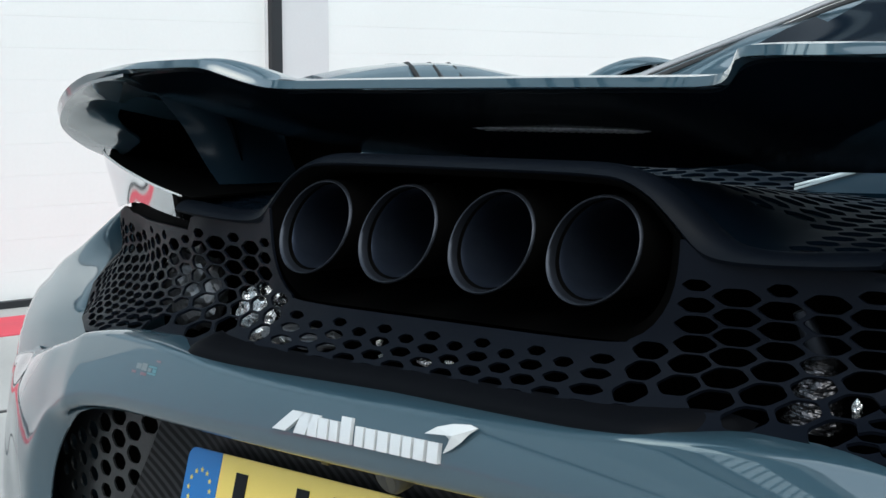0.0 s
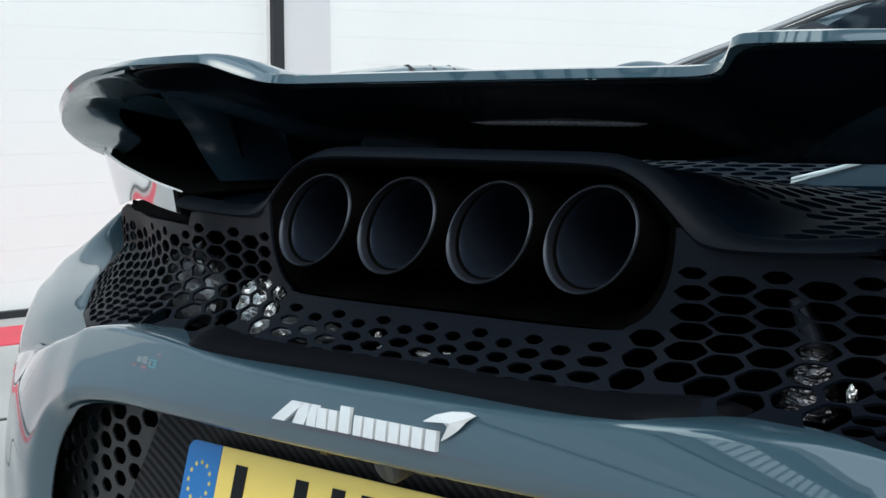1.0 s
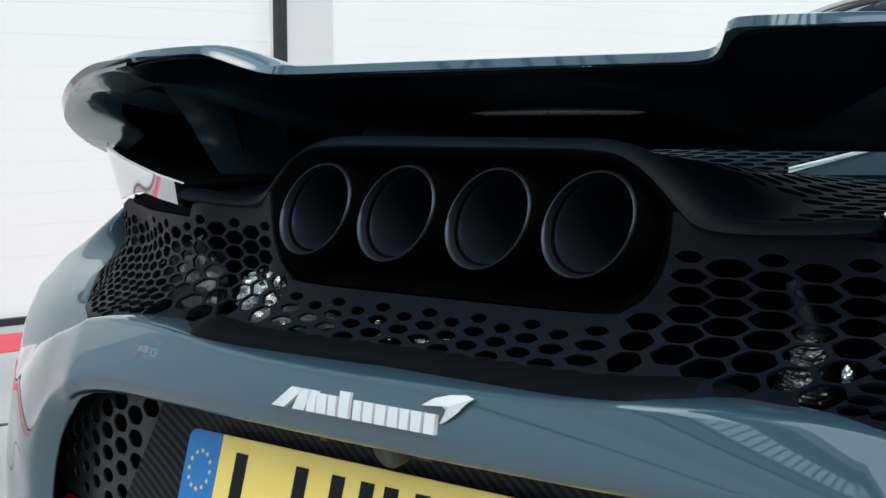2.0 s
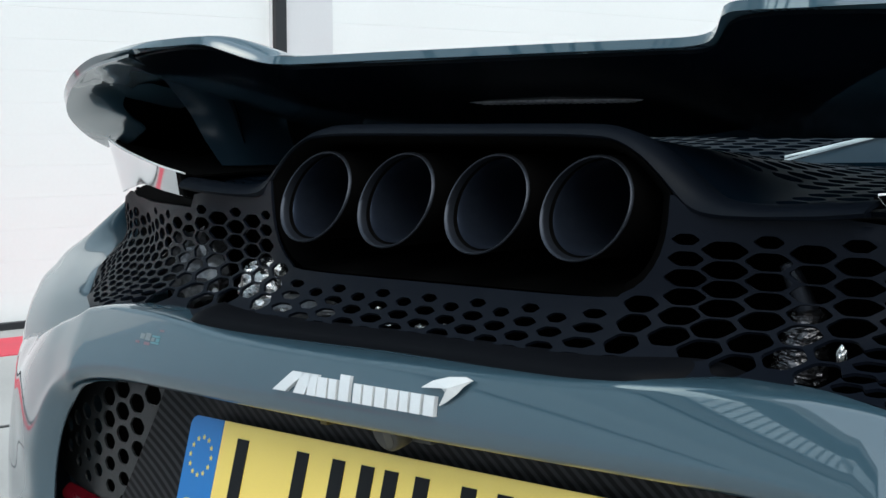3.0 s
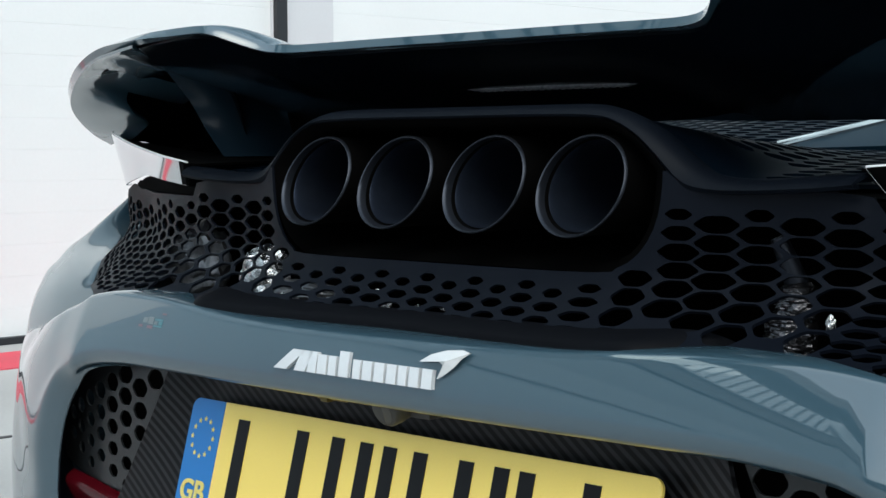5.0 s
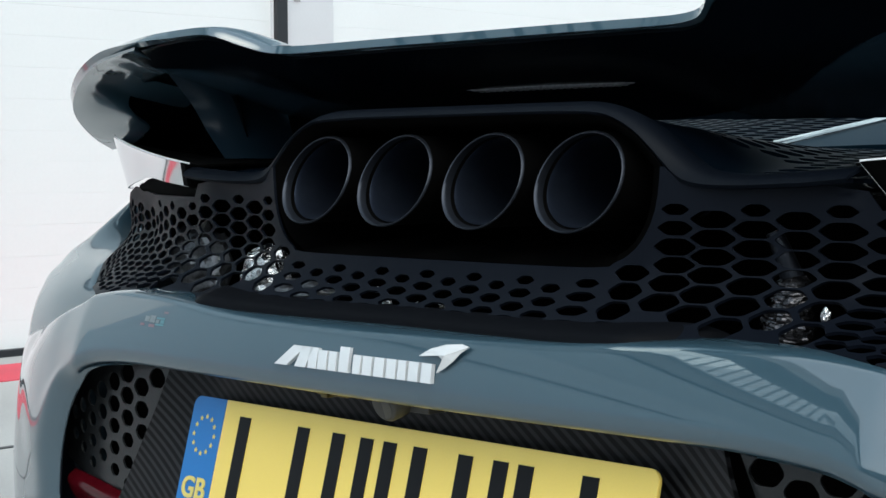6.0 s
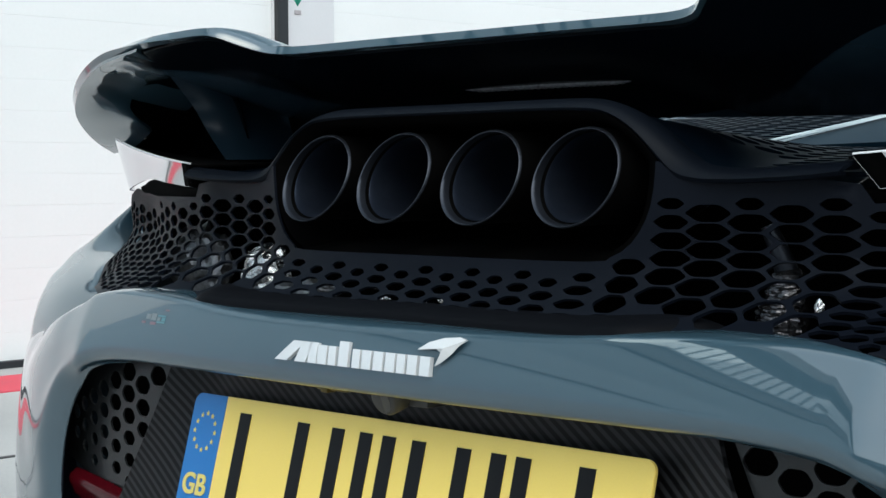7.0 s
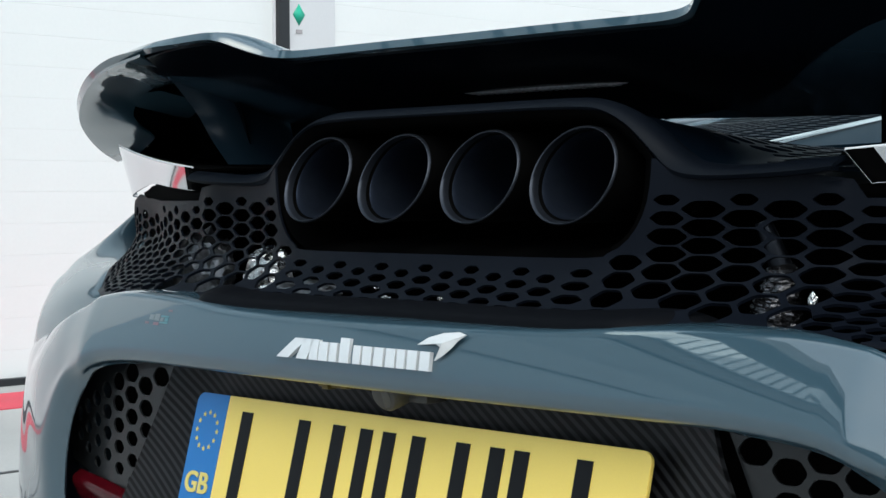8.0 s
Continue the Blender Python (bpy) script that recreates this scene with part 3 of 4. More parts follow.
# black sheet added behind the wrapped ends of the grille, in place of shade
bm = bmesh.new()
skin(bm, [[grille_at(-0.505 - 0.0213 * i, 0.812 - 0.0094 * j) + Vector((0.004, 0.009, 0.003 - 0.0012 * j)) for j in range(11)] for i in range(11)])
back = part("grille_lining", bm, CAVITY, car, "added black sheet behind the grille end, in place of shade")
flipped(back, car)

# raised rim that frames the exhaust and runs out along the top of the grille
ins, outs = spline([(x, 0, z) for x, z in FLANGE_IN], 60), spline([(x, 0, z) for x, z in FLANGE_OUT], 60)
rows = []
for a, b in zip(ins, outs):
    g = 0.006 * max(0, (abs(a.x) - 0.2) / 0.16)
    rows.append([Vector((a.x, 0.070 + g, a.z - 0.001)), Vector((a.x, 0.060 + g, a.z)), a.lerp(b, 0.3) + Vector((0, 0.0595 + g, 0)), a.lerp(b, 0.75) + Vector((0, 0.066 + g, 0)), Vector((b.x, 0.077 + g, b.z)), Vector((b.x, 0.090 + g, b.z - 0.003))])
bm = bmesh.new()
skin(bm, [spline(r, 12) for r in rows])
part("exhaust_rim", bm, SATIN, car, "raised satin black rim round the exhaust", mirror=True, thick=0.003)

# box behind the rim, its deep shade put into a near-black colour
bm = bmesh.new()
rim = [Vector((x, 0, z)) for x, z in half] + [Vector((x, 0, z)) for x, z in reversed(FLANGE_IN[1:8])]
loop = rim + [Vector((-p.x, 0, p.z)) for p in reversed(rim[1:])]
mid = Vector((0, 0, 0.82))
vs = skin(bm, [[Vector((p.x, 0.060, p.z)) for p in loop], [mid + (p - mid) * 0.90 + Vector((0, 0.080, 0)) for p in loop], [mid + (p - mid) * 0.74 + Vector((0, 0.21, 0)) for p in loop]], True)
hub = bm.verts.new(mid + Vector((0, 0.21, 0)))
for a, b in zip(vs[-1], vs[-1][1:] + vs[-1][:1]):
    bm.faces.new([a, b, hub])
part("exhaust_cavity", bm, CAVITY, car, "cavity behind the pipes, shade put into its black")

# four tail pipes, their mouths raked
TILT_IN = radians(23)
for x in (-0.148, -0.050, 0.050, 0.148):
    pipe = new("exhaust_pipe"); pipe.parent = car; pipe.location = (x, 0.0484, 0.827)
    def ring(r, d, lift=0.0):
        return [Vector((r * math.cos(a), r * math.sin(a) * math.sin(TILT_IN) * (1 if d < 0.03 else max(0, 1 - (d - 0.03) / 0.05)) + d, r * math.sin(a) * math.cos(TILT_IN) + lift)) for a in [2 * math.pi * j / 56 for j in range(56)]]
    bm = bmesh.new()
    skin(bm, [ring(0.0384, 0.008), ring(0.0387, 0.003), ring(0.0394, 0.0006), ring(0.0403, 0.0), ring(0.0411, 0.0008), ring(0.0414, 0.0024)], True)
    part("rim", bm, PIPE, pipe, "dark rolled pipe mouth")
    bm = bmesh.new()
    skin(bm, [ring(0.0386, 0.0060), ring(0.0384, 0.0115), ring(0.0370, 0.0118)], True)
    part("groove", bm, CAVITY, pipe, "black groove inside the mouth")
    bm = bmesh.new()
    skin(bm, [ring(0.0414, 0.0024), ring(0.0408, 0.008), ring(0.0400, 0.03), ring(0.0395, 0.12)], True)
    part("sleeve", bm, CAVITY, pipe, "near-black outer sleeve")
    bm = bmesh.new()
    vs = skin(bm, [ring(0.0371, 0.0110), ring(0.0366, 0.0125), ring(0.0362, 0.016), ring(0.0359, 0.020), ring(0.0355, 0.05), ring(0.0342, 0.09), ring(0.034, 0.14)], True)
    bm.faces.new(vs[-1])
    part("bore", bm, BORE, pipe, "smoke grey inner wall of the pipe")

# ---- rear wing ----
# trailing edge from the middle out to the tip
EDGE = [(0, 0.078, 0.9435), (-0.10, 0.077, 0.9435), (-0.19, 0.077, 0.9432), (-0.220, 0.074, 0.9435), (-0.238, 0.068, 0.9450), (-0.249, 0.061, 0.9482), (-0.260, 0.050, 0.9532), (-0.270, 0.039, 0.9585), (-0.279, 0.033, 0.9615), (-0.30, 0.031, 0.9625), (-0.37, 0.037, 0.9612), (-0.433, 0.047, 0.9578), (-0.505, 0.062, 0.9510), (-0.57, 0.082, 0.9375), (-0.633, 0.112, 0.9215), (-0.70, 0.155, 0.9075), (-0.77, 0.212, 0.893), (-0.835, 0.278, 0.876), (-0.86, 0.320, 0.864)]
edge = spline(EDGE, 110)
bm = bmesh.new()
rows = []
for p in edge:
    q = max(0.0, min(1.0, (-p.x - 0.45) / 0.4))
    out = Vector((-0.35 * q, 0, 0))
    in_ = curve([(0.34, 0.012), (0.42, 0.0085), (0.50, 0.0045), (0.90, 0.0045)], -p.x)
    rows.append([p + Vector((0, in_, -0.0042)), p + Vector((0, 0.002, -0.0034)), p + Vector((0, -0.0008, 0)), p + Vector((0, 0.002, 0.0032)), p + Vector((0, 0.012, 0.0048)),
                 p + Vector((0, 0.04, 0.004)) + out * 0.06, p + Vector((0, 0.10, -0.010 + 0.010 * q)) + out * 0.2, p + Vector((0, 0.20, -0.045 + 0.020 * q)) + out * 0.3])
skin(bm, [spline(r, 22) for r in rows])
wing = new("rear_wing"); wing.parent = car
part("upper_skin", bm, PAINT, wing, "slate blue painted top of the wing", mirror=True, angle=60)
# dark underside, down to the deck; its shade and half-light are in the colours
UNDER = [
    [(0, 0.089, 0.939), (0, 0.12, 0.931), (0, 0.160, 0.920), (0, 0.198, 0.905), (0, 0.218, 0.890), (0, 0.224, 0.878)],
    [(-0.10, 0.088, 0.939), (-0.10, 0.12, 0.930), (-0.10, 0.158, 0.919), (-0.10, 0.196, 0.904), (-0.10, 0.218, 0.890), (-0.10, 0.226, 0.878)],
    [(-0.18, 0.088, 0.939), (-0.18, 0.115, 0.929), (-0.18, 0.150, 0.915), (-0.18, 0.190, 0.899), (-0.18, 0.228, 0.886), (-0.18, 0.247, 0.878)],
    [(-0.232, 0.082, 0.940), (-0.232, 0.105, 0.929), (-0.232, 0.140, 0.914), (-0.232, 0.190, 0.897), (-0.232, 0.240, 0.885), (-0.232, 0.264, 0.878)],
]
UNDER += [
    [(-0.285, 0.044, 0.957), (-0.286, 0.075, 0.944), (-0.288, 0.120, 0.922), (-0.29, 0.180, 0.901), (-0.29, 0.245, 0.886), (-0.29, 0.283, 0.878)],
    [(-0.37, 0.049, 0.957), (-0.37, 0.080, 0.947), (-0.370, 0.130, 0.926), (-0.372, 0.190, 0.903), (-0.375, 0.260, 0.886), (-0.375, 0.308, 0.878)],
    [(-0.450, 0.063, 0.953), (-0.455, 0.085, 0.947), (-0.458, 0.120, 0.936), (-0.440, 0.190, 0.914), (-0.420, 0.260, 0.892), (-0.410, 0.320, 0.880)],
]
bm = bmesh.new()
sheet = loft(UNDER, 60, 30)


def piece(c, f0, f1, n=16):
    """n points of a column between two places counted in its points."""
    out = []
    for k in range(n):
        f = f0 + (f1 - f0) * k / (n - 1)
        i = min(len(c) - 2, int(f))
        out.append(c[i].lerp(c[i + 1], f - i))
    return out


# where each column turns from the shaded colour to the half-lit one
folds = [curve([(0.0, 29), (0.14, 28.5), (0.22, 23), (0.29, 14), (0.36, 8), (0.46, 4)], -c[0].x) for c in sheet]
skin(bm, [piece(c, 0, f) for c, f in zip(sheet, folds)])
part("underside", bm, UNDER_SHADE, wing, "glossy underside of the wing, shade put into its black", mirror=True, thick=0.003)
# lower part of the same sheet, coloured paler where light reaches it
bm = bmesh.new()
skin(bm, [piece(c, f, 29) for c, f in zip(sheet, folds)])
part("wing_root", bm, HALF_LIT, wing, "lower underside of the wing, half-light put into its slate", mirror=True, thick=0.003)

# inner wall beside the deck, running forward under the wing; half-light put into its colour
WALL_IN = [
    [(-0.461, 0.116, 0.938), (-0.458, 0.135, 0.916), (-0.455, 0.148, 0.899), (-0.444, 0.158, 0.872), (-0.423, 0.163, 0.846)],
    [(-0.444, 0.165, 0.928), (-0.440, 0.176, 0.908), (-0.433, 0.184, 0.888), (-0.422, 0.190, 0.866), (-0.406, 0.194, 0.846)],
    [(-0.436, 0.235, 0.915), (-0.432, 0.240, 0.895), (-0.426, 0.244, 0.878), (-0.416, 0.247, 0.862), (-0.404, 0.250, 0.846)],
    [(-0.430, 0.330, 0.905), (-0.426, 0.330, 0.888), (-0.420, 0.330, 0.874), (-0.412, 0.330, 0.860), (-0.402, 0.330, 0.846)],
]
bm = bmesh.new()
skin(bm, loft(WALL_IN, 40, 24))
wall_in = part("deck_side_wall", bm, HALF_LIT, wing, "glossy side wall under the wing, half-light put into its slate", thick=0.0008)
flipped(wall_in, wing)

# rear-facing inner face of the wing tip
TIP = [  # place along the trailing edge, inner edge round the hollow, depth of the bowl between
    (-0.418, (-0.452, 0.113, 0.9375), 0.002), (-0.505, (-0.560, 0.163, 0.9350), 0.004), (-0.570, (-0.640, 0.198, 0.9250), 0.006), (-0.633, (-0.661, 0.206, 0.9120), 0.007),
    (-0.700, (-0.665, 0.221, 0.8980), 0.007), (-0.770, (-0.660, 0.237, 0.8850), 0.006), (-0.830, (-0.690, 0.247, 0.8735), 0.003), (-0.858, (-0.735, 0.265, 0.8640), 0.002),
]
TIP = [(min(edge, key=lambda p: abs(p.x - x)) + Vector((0, 0.0036, -0.0040)), d, b) for x, d, b in TIP]
HOLLOW = [d for _, d, _ in TIP]
TIP = [[Vector(a)] + [Vector(a).lerp(Vector(d), k / 4) + Vector((-0.3, 0.5, 0.8)) * b * math.sin(math.pi * k / 4) for k in (1, 2, 3)] + [Vector(d)] for a, d, b in TIP]
bm = bmesh.new()
skin(bm, loft(TIP, 80, 36))
tip = part("wing_tip", bm, PAINT, wing, "downturned slate blue tip of the wing", thick=0.003)
flipped(tip, wing)

# black lining of the hollow behind the tip
LINING = [[b, (b[0] + 0.010, b[1] + 0.018, b[2] - 0.002), (b[0] + 0.03, b[1] + 0.06, b[2] - 0.020), (b[0] + 0.03, b[1] + 0.08, b[2] - 0.07)] for b in HOLLOW]
bm = bmesh.new()
skin(bm, loft(LINING, 40, 20))
lining = part("hollow_lining", bm, BLACK_PAINT, wing, "glossy black lining behind the wing tip", thick=0.001)
flipped(lining, wing)
# black back and floor added so that the hollow looks shaded
bm = bmesh.new()
skin(bm, loft([[(-0.30, 0.24, 0.82), (-0.30, 0.24, 0.88), (-0.30, 0.24, 0.93)], [(-0.55, 0.27, 0.82), (-0.55, 0.27, 0.88), (-0.55, 0.26, 0.93)], [(-0.72, 0.32, 0.81), (-0.72, 0.31, 0.86), (-0.72, 0.30, 0.90)], [(-0.80, 0.37, 0.80), (-0.80, 0.36, 0.84), (-0.80, 0.36, 0.885)]], 20, 6))
skin(bm, loft([[(-0.36, 0.082, 0.840), (-0.36, 0.16, 0.842), (-0.36, 0.25, 0.842)], [(-0.50, 0.124, 0.850), (-0.50, 0.19, 0.848), (-0.50, 0.26, 0.845)], [(-0.63, 0.176, 0.866), (-0.63, 0.23, 0.858), (-0.63, 0.29, 0.850)], [(-0.70, 0.222, 0.868), (-0.72, 0.27, 0.862), (-0.74, 0.33, 0.856)], [(-0.80, 0.290, 0.868), (-0.81, 0.32, 0.864), (-0.82, 0.36, 0.860)]], 24, 6))
backing = part("hollow_back", bm, CAVITY, wing, "added black back and floor of the hollow, in place of shade", thick=0.002)
flipped(backing, wing)

# slim brake lamp
bm = bmesh.new()
rows = []
for i in range(101):
    x = -0.098 + 0.196 * i / 100
    f = min(1.0, (0.098 - abs(x)) / 0.02 + 0.08) * (1.0 if i % 4 < 2 else 0.72)
    rows.append([Vector((x, 0.188 + 0.004 * math.cos(a), 0.9062 + 0.0029 * f * math.sin(a))) for a in [2 * math.pi * j / 10 for j in range(10)]])
skin(bm, rows, True)
part("brake_lamp", bm, material("smoked_lamp", (0.34, 0.33, 0.35), 0.3, 0.2, 0.5, 0.9, 420), wing, "slim smoked brake lamp with fine ribs", smooth=False)
bm = bmesh.new()
tube(bm, spline([(-0.112, 0.1845, 0.9085), (-0.06, 0.1840, 0.9100), (0.0, 0.1840, 0.9102), (0.06, 0.1840, 0.9100), (0.102, 0.1845, 0.9078)], 24), [0.0005] * 24, 6)
part("lamp_trim", bm, PIPE, wing, "thin dark trim line over the brake lamp")

# ---- deck behind the rim ----
FRONT_Z = [(0, 0.884), (0.15, 0.882), (0.18, 0.872), (0.22, 0.847), (0.26, 0.832), (0.46, 0.829)]
BACK_Z = [(0, 0.858), (0.15, 0.853), (0.22, 0.851), (0.28, 0.850), (0.46, 0.850)]


def deck_z(x, y):
    t = max(0.0, min(1.0, (y - 0.088) / 0.247)) ** 0.8
    over = max(0.0, y - 0.335)
    return curve(FRONT_Z, abs(x)) * (1 - t) + curve(BACK_Z, abs(x)) * t + 0.12 * over * min(1.0, over / 0.05)


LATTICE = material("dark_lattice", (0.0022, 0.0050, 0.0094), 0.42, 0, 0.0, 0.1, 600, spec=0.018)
deck_outline = [(-0.46, 0.13), (-0.37, 0.092), (-0.26, 0.088), (0, 0.086), (0.26, 0.088), (0.37, 0.092), (0.46, 0.13), (0.46, 0.335), (0.44, 0.70), (0, 0.70), (-0.44, 0.70), (-0.46, 0.335)]
deck_outline = [tuple(Vector(deck_outline[k - 1]).lerp(Vector(deck_outline[k]), m / 12)) for k in range(len(deck_outline)) for m in range(12)]
holes = []
for i in range(-15, 16):
    for j in range(29):
        p = (0.0285 * i, 0.105 + 0.0205 * j + (0.01025 if i % 2 else 0))
        if inside(p, deck_outline) and gap(p, deck_outline) > 0.012 and (abs(p[0]) > 0.27 or p[1] > 0.17) and (abs(p[0]) > 0.12 or p[1] > 0.26):
            holes.append(hexagon(p[0], p[1], 0.0145, 0.0078))
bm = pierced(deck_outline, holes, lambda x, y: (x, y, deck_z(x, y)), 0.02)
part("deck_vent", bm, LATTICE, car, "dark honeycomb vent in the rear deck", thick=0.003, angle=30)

# ---- tail lamps ----
lamp = new("tail_lamp"); lamp.parent = car
LENS = [  # upper and lower edge, from the inner end outwards; it leans under at the inner end and stands upright at the outer
    ((-0.367, 0.076, 0.8410), (-0.380, 0.0892, 0.819)), ((-0.436, 0.097, 0.8470), (-0.446, 0.1085, 0.823)), ((-0.497, 0.119, 0.8530), (-0.508, 0.1297, 0.827)),
    ((-0.559, 0.140, 0.8610), (-0.562, 0.1490, 0.821)), ((-0.630, 0.169, 0.8710), (-0.612, 0.1740, 0.815)), ((-0.700, 0.215, 0.8740), (-0.662, 0.2140, 0.813)),
]
LENS = [[Vector(a).lerp(Vector(b), k / 3) + Vector((-0.2, -0.5, 0)) * (0.0001 if k in (1, 2) else 0) for k in range(4)] for a, b in LENS]
bm = bmesh.new(); skin(bm, loft(LENS, 60, 12))
part("lens", bm, SILVER, lamp, "clear mirror-bright wraparound lamp lens", thick=0.002)
bm = bmesh.new()
tube(bm, spline([c[0] + Vector((0, -0.0004, 0.0004)) for c in LENS], 40), [0.0011] * 40, 8)
part("bezel", bm, CHROME, lamp, "thin bright bezel along the lens")
bm = bmesh.new()
skin(bm, loft([[c + Vector((0.007, 0.015, -0.002)) for c in LENS[0]]] + [[c + Vector((-0.001, -0.0012, 0)) for c in [LENS[0][k].lerp(LENS[1][k], f) for k in range(4)]] for f in (0.0, 0.14, 0.26)], 14, 10))
part("end_cap", bm, CAVITY, lamp, "black end cap of the lamp", thick=0.001)
bm = bmesh.new()
foot = [c[-1] for c in LENS[:3]] + [LENS[3][-1] + Vector((0, 0.002, -0.002))]
skin(bm, loft([[p + Vector((0.003, 0.012, 0.0)), p + Vector((0, 0.0015, -0.001)), p + Vector((0.002, 0.004, -0.007)), Vector((p.x + 0.004, p.y + 0.010, 0.804 if p.x > -0.53 else 0.810))] for p in [Vector((-0.364, 0.086, 0.818))] + foot], 30, 10))
part("housing", bm, CAVITY, lamp, "black lamp housing", thick=0.004)
lamp2 = new("tail_lamp"); lamp2.parent = car
for o in list(lamp.children):
    flipped(o, lamp2)

# ---- number plate ----
plate = new("number_plate"); plate.parent = car
plate.matrix_local = pose(0, 0.0035, 0.633, -15, 0, 0)


def slab(outline_, y0, y1, bevel=0.0):
    """A flat piece in the local x-z plane."""
    bm = bmesh.new()
    f = bm.faces.new([bm.verts.new((x, y0, z)) for x, z in outline_])
    r = bmesh.ops.extrude_face_region(bm, geom=[f])
    for v in r["geom"]:
        if isinstance(v, bmesh.types.BMVert):
            v.co.y = y1
    if bevel:
        bmesh.ops.recalc_face_normals(bm, faces=bm.faces)
        bmesh.ops.bevel(bm, geom=[e for e in bm.edges if abs(e.verts[0].co.y - y0) < 1e-6 and abs(e.verts[1].co.y - y0) < 1e-6], offset=bevel, segments=2, affect="EDGES")
    return bm


def rounded(x0, x1, z0, z1, r, corners=(1, 1, 1, 1)):
    out = []
    for k, (cx, cz, a) in enumerate(((x1 - r, z1 - r, 0), (x0 + r, z1 - r, 90), (x0 + r, z0 + r, 180), (x1 - r, z0 + r, 270))):
        if corners[k]:
            out += [(cx + r * math.cos(radians(a + 15 * j)), cz + r * math.sin(radians(a + 15 * j))) for j in range(7)]
        else:
            out.append(((x1, x0, x0, x1)[k], (z1, z1, z0, z0)[k]))
    return out


part("face", slab(rounded(-0.2165, 0.2605, -0.111, 0, 0.009, (1, 0, 0, 1)), 0.0, 0.003, 0.0006), YELLOW, plate, "reflective yellow plate face", smooth=False)
part("band", slab(rounded(-0.2625, -0.2165, -0.111, 0, 0.009, (0, 1, 1, 0)), 0.0, 0.003, 0.0006), BLUE, plate, "blue country band", smooth=False)
STEMS = [-0.1935, -0.1155, -0.0715, -0.0375, -0.0105, 0.0235, 0.0725, 0.1085, 0.1335, 0.1945]
for x in STEMS:
    part("bar", slab([(x, -0.0905), (x + 0.015, -0.0905), (x + 0.015, -0.0125), (x, -0.0125)], -0.0008, 0.0006), INK, plate, smooth=False)
for k in range(12):
    a = 2 * math.pi * k / 12
    pts = []
    for j in range(10):
        r = 0.0024 if j % 2 == 0 else 0.0011
        pts.append((-0.2395 + 0.0145 * math.cos(a) + r * math.sin(math.pi * j / 5), -0.034 + 0.0165 * math.sin(a) + r * math.cos(math.pi * j / 5)))
    part("star", slab(pts, -0.0006, 0.0006), GOLD, plate, smooth=False)
txt = bpy.data.curves.new("country_letters", "FONT")
txt.body, txt.size, txt.extrude, txt.align_x, txt.offset = "GB", 0.026, 0.0005, "CENTER", 0.0006
txt.materials.append(GOLD)
t_ob = new("country_letters", txt)
t_ob.parent = plate
t_ob.matrix_local = pose(-0.2395, -0.0006, -0.090, 90, 0, 0)

# ---- badge: a row of plain bright bars and a swept mark ----
badge = new("badge"); badge.parent = car


def bumper_y(z):
    return face_y(0, z)


BARS = [(-0.0940, 0.0150, 0.0165, 0.022), (-0.0690, 0.0130, 0.0165, 0.008), (-0.0530, 0.0100, 0.0165, 0.001), (-0.0415, 0.0105, 0.0150, 0.0), (-0.0285, 0.0085, 0.0150, 0.0), (-0.0165, 0.0110, 0.0195, 0.0), (-0.0005, 0.0085, 0.0145, 0.0), (0.0105, 0.0100, 0.0145, 0.0), (0.0235, 0.0105, 0.0145, 0.0), (0.0370, 0.0100, 0.0145, 0.0), (0.0495, 0.0085, 0.0145, 0.0), (0.0610, 0.0100, 0.0145, 0.0), (0.0745, 0.0105, 0.0145, 0.0)]
for x, w, high, slant in BARS:
    bm = bmesh.new()
    rows = []
    for i in range(7):
        z, dx = 0.6800 + high * i / 6, slant * i / 6
        rows.append([Vector((x + dx, bumper_y(z) - 0.0032, z)), Vector((x + dx + w, bumper_y(z) - 0.0032, z))])
    skin(bm, rows)
    part("bar", bm, CHROME, badge, thick=0.004, offset=-1.0, smooth=False)
MARK = [(0.069, 0.6990), (0.080, 0.7050), (0.095, 0.7090), (0.111, 0.7105), (0.118, 0.7090), (0.1105, 0.7035), (0.105, 0.6977), (0.097, 0.6920), (0.089, 0.6880), (0.0925, 0.6935), (0.093, 0.6985), (0.088, 0.7010), (0.080, 0.7005)]
bm = bmesh.new()
ring_ = [bm.verts.new((x, bumper_y(z) - 0.0022, z)) for x, z in MARK]
heart = bm.verts.new((0.099, bumper_y(0.702) - 0.0065, 0.702))
for a, b in zip(ring_, ring_[1:] + ring_[:1]):
    bm.faces.new([a, b, heart])
part("swept_mark", bm, CHROME, badge, "polished swept chrome mark", thick=0.002, smooth=False)

# small patches of muted colour on the bumper
sticker = new("sticker"); sticker.parent = car


def patch(name, x0, x1, z0, z1, mat):
    bm = bmesh.new()
    skin(bm, [[Vector((x0 + (x1 - x0) * i / 4, face_y(x0 + (x1 - x0) * i / 4, z0 + (z1 - z0) * j / 4) - 0.0003, z0 + (z1 - z0) * j / 4)) for j in range(5)] for i in range(5)])
    return part(name, bm, mat, sticker, thick=0.0002, offset=-1.0)


PALE, TEAL, PINK = material("faded_grey", (0.150, 0.180, 0.195), 0.4, 0, 0.5, 0.5, 500), material("faded_teal", (0.060, 0.190, 0.225), 0.4, 0, 0.5, 0.3, 400), material("faded_red", (0.160, 0.085, 0.110), 0.4, 0, 0.5, 0.4, 500)
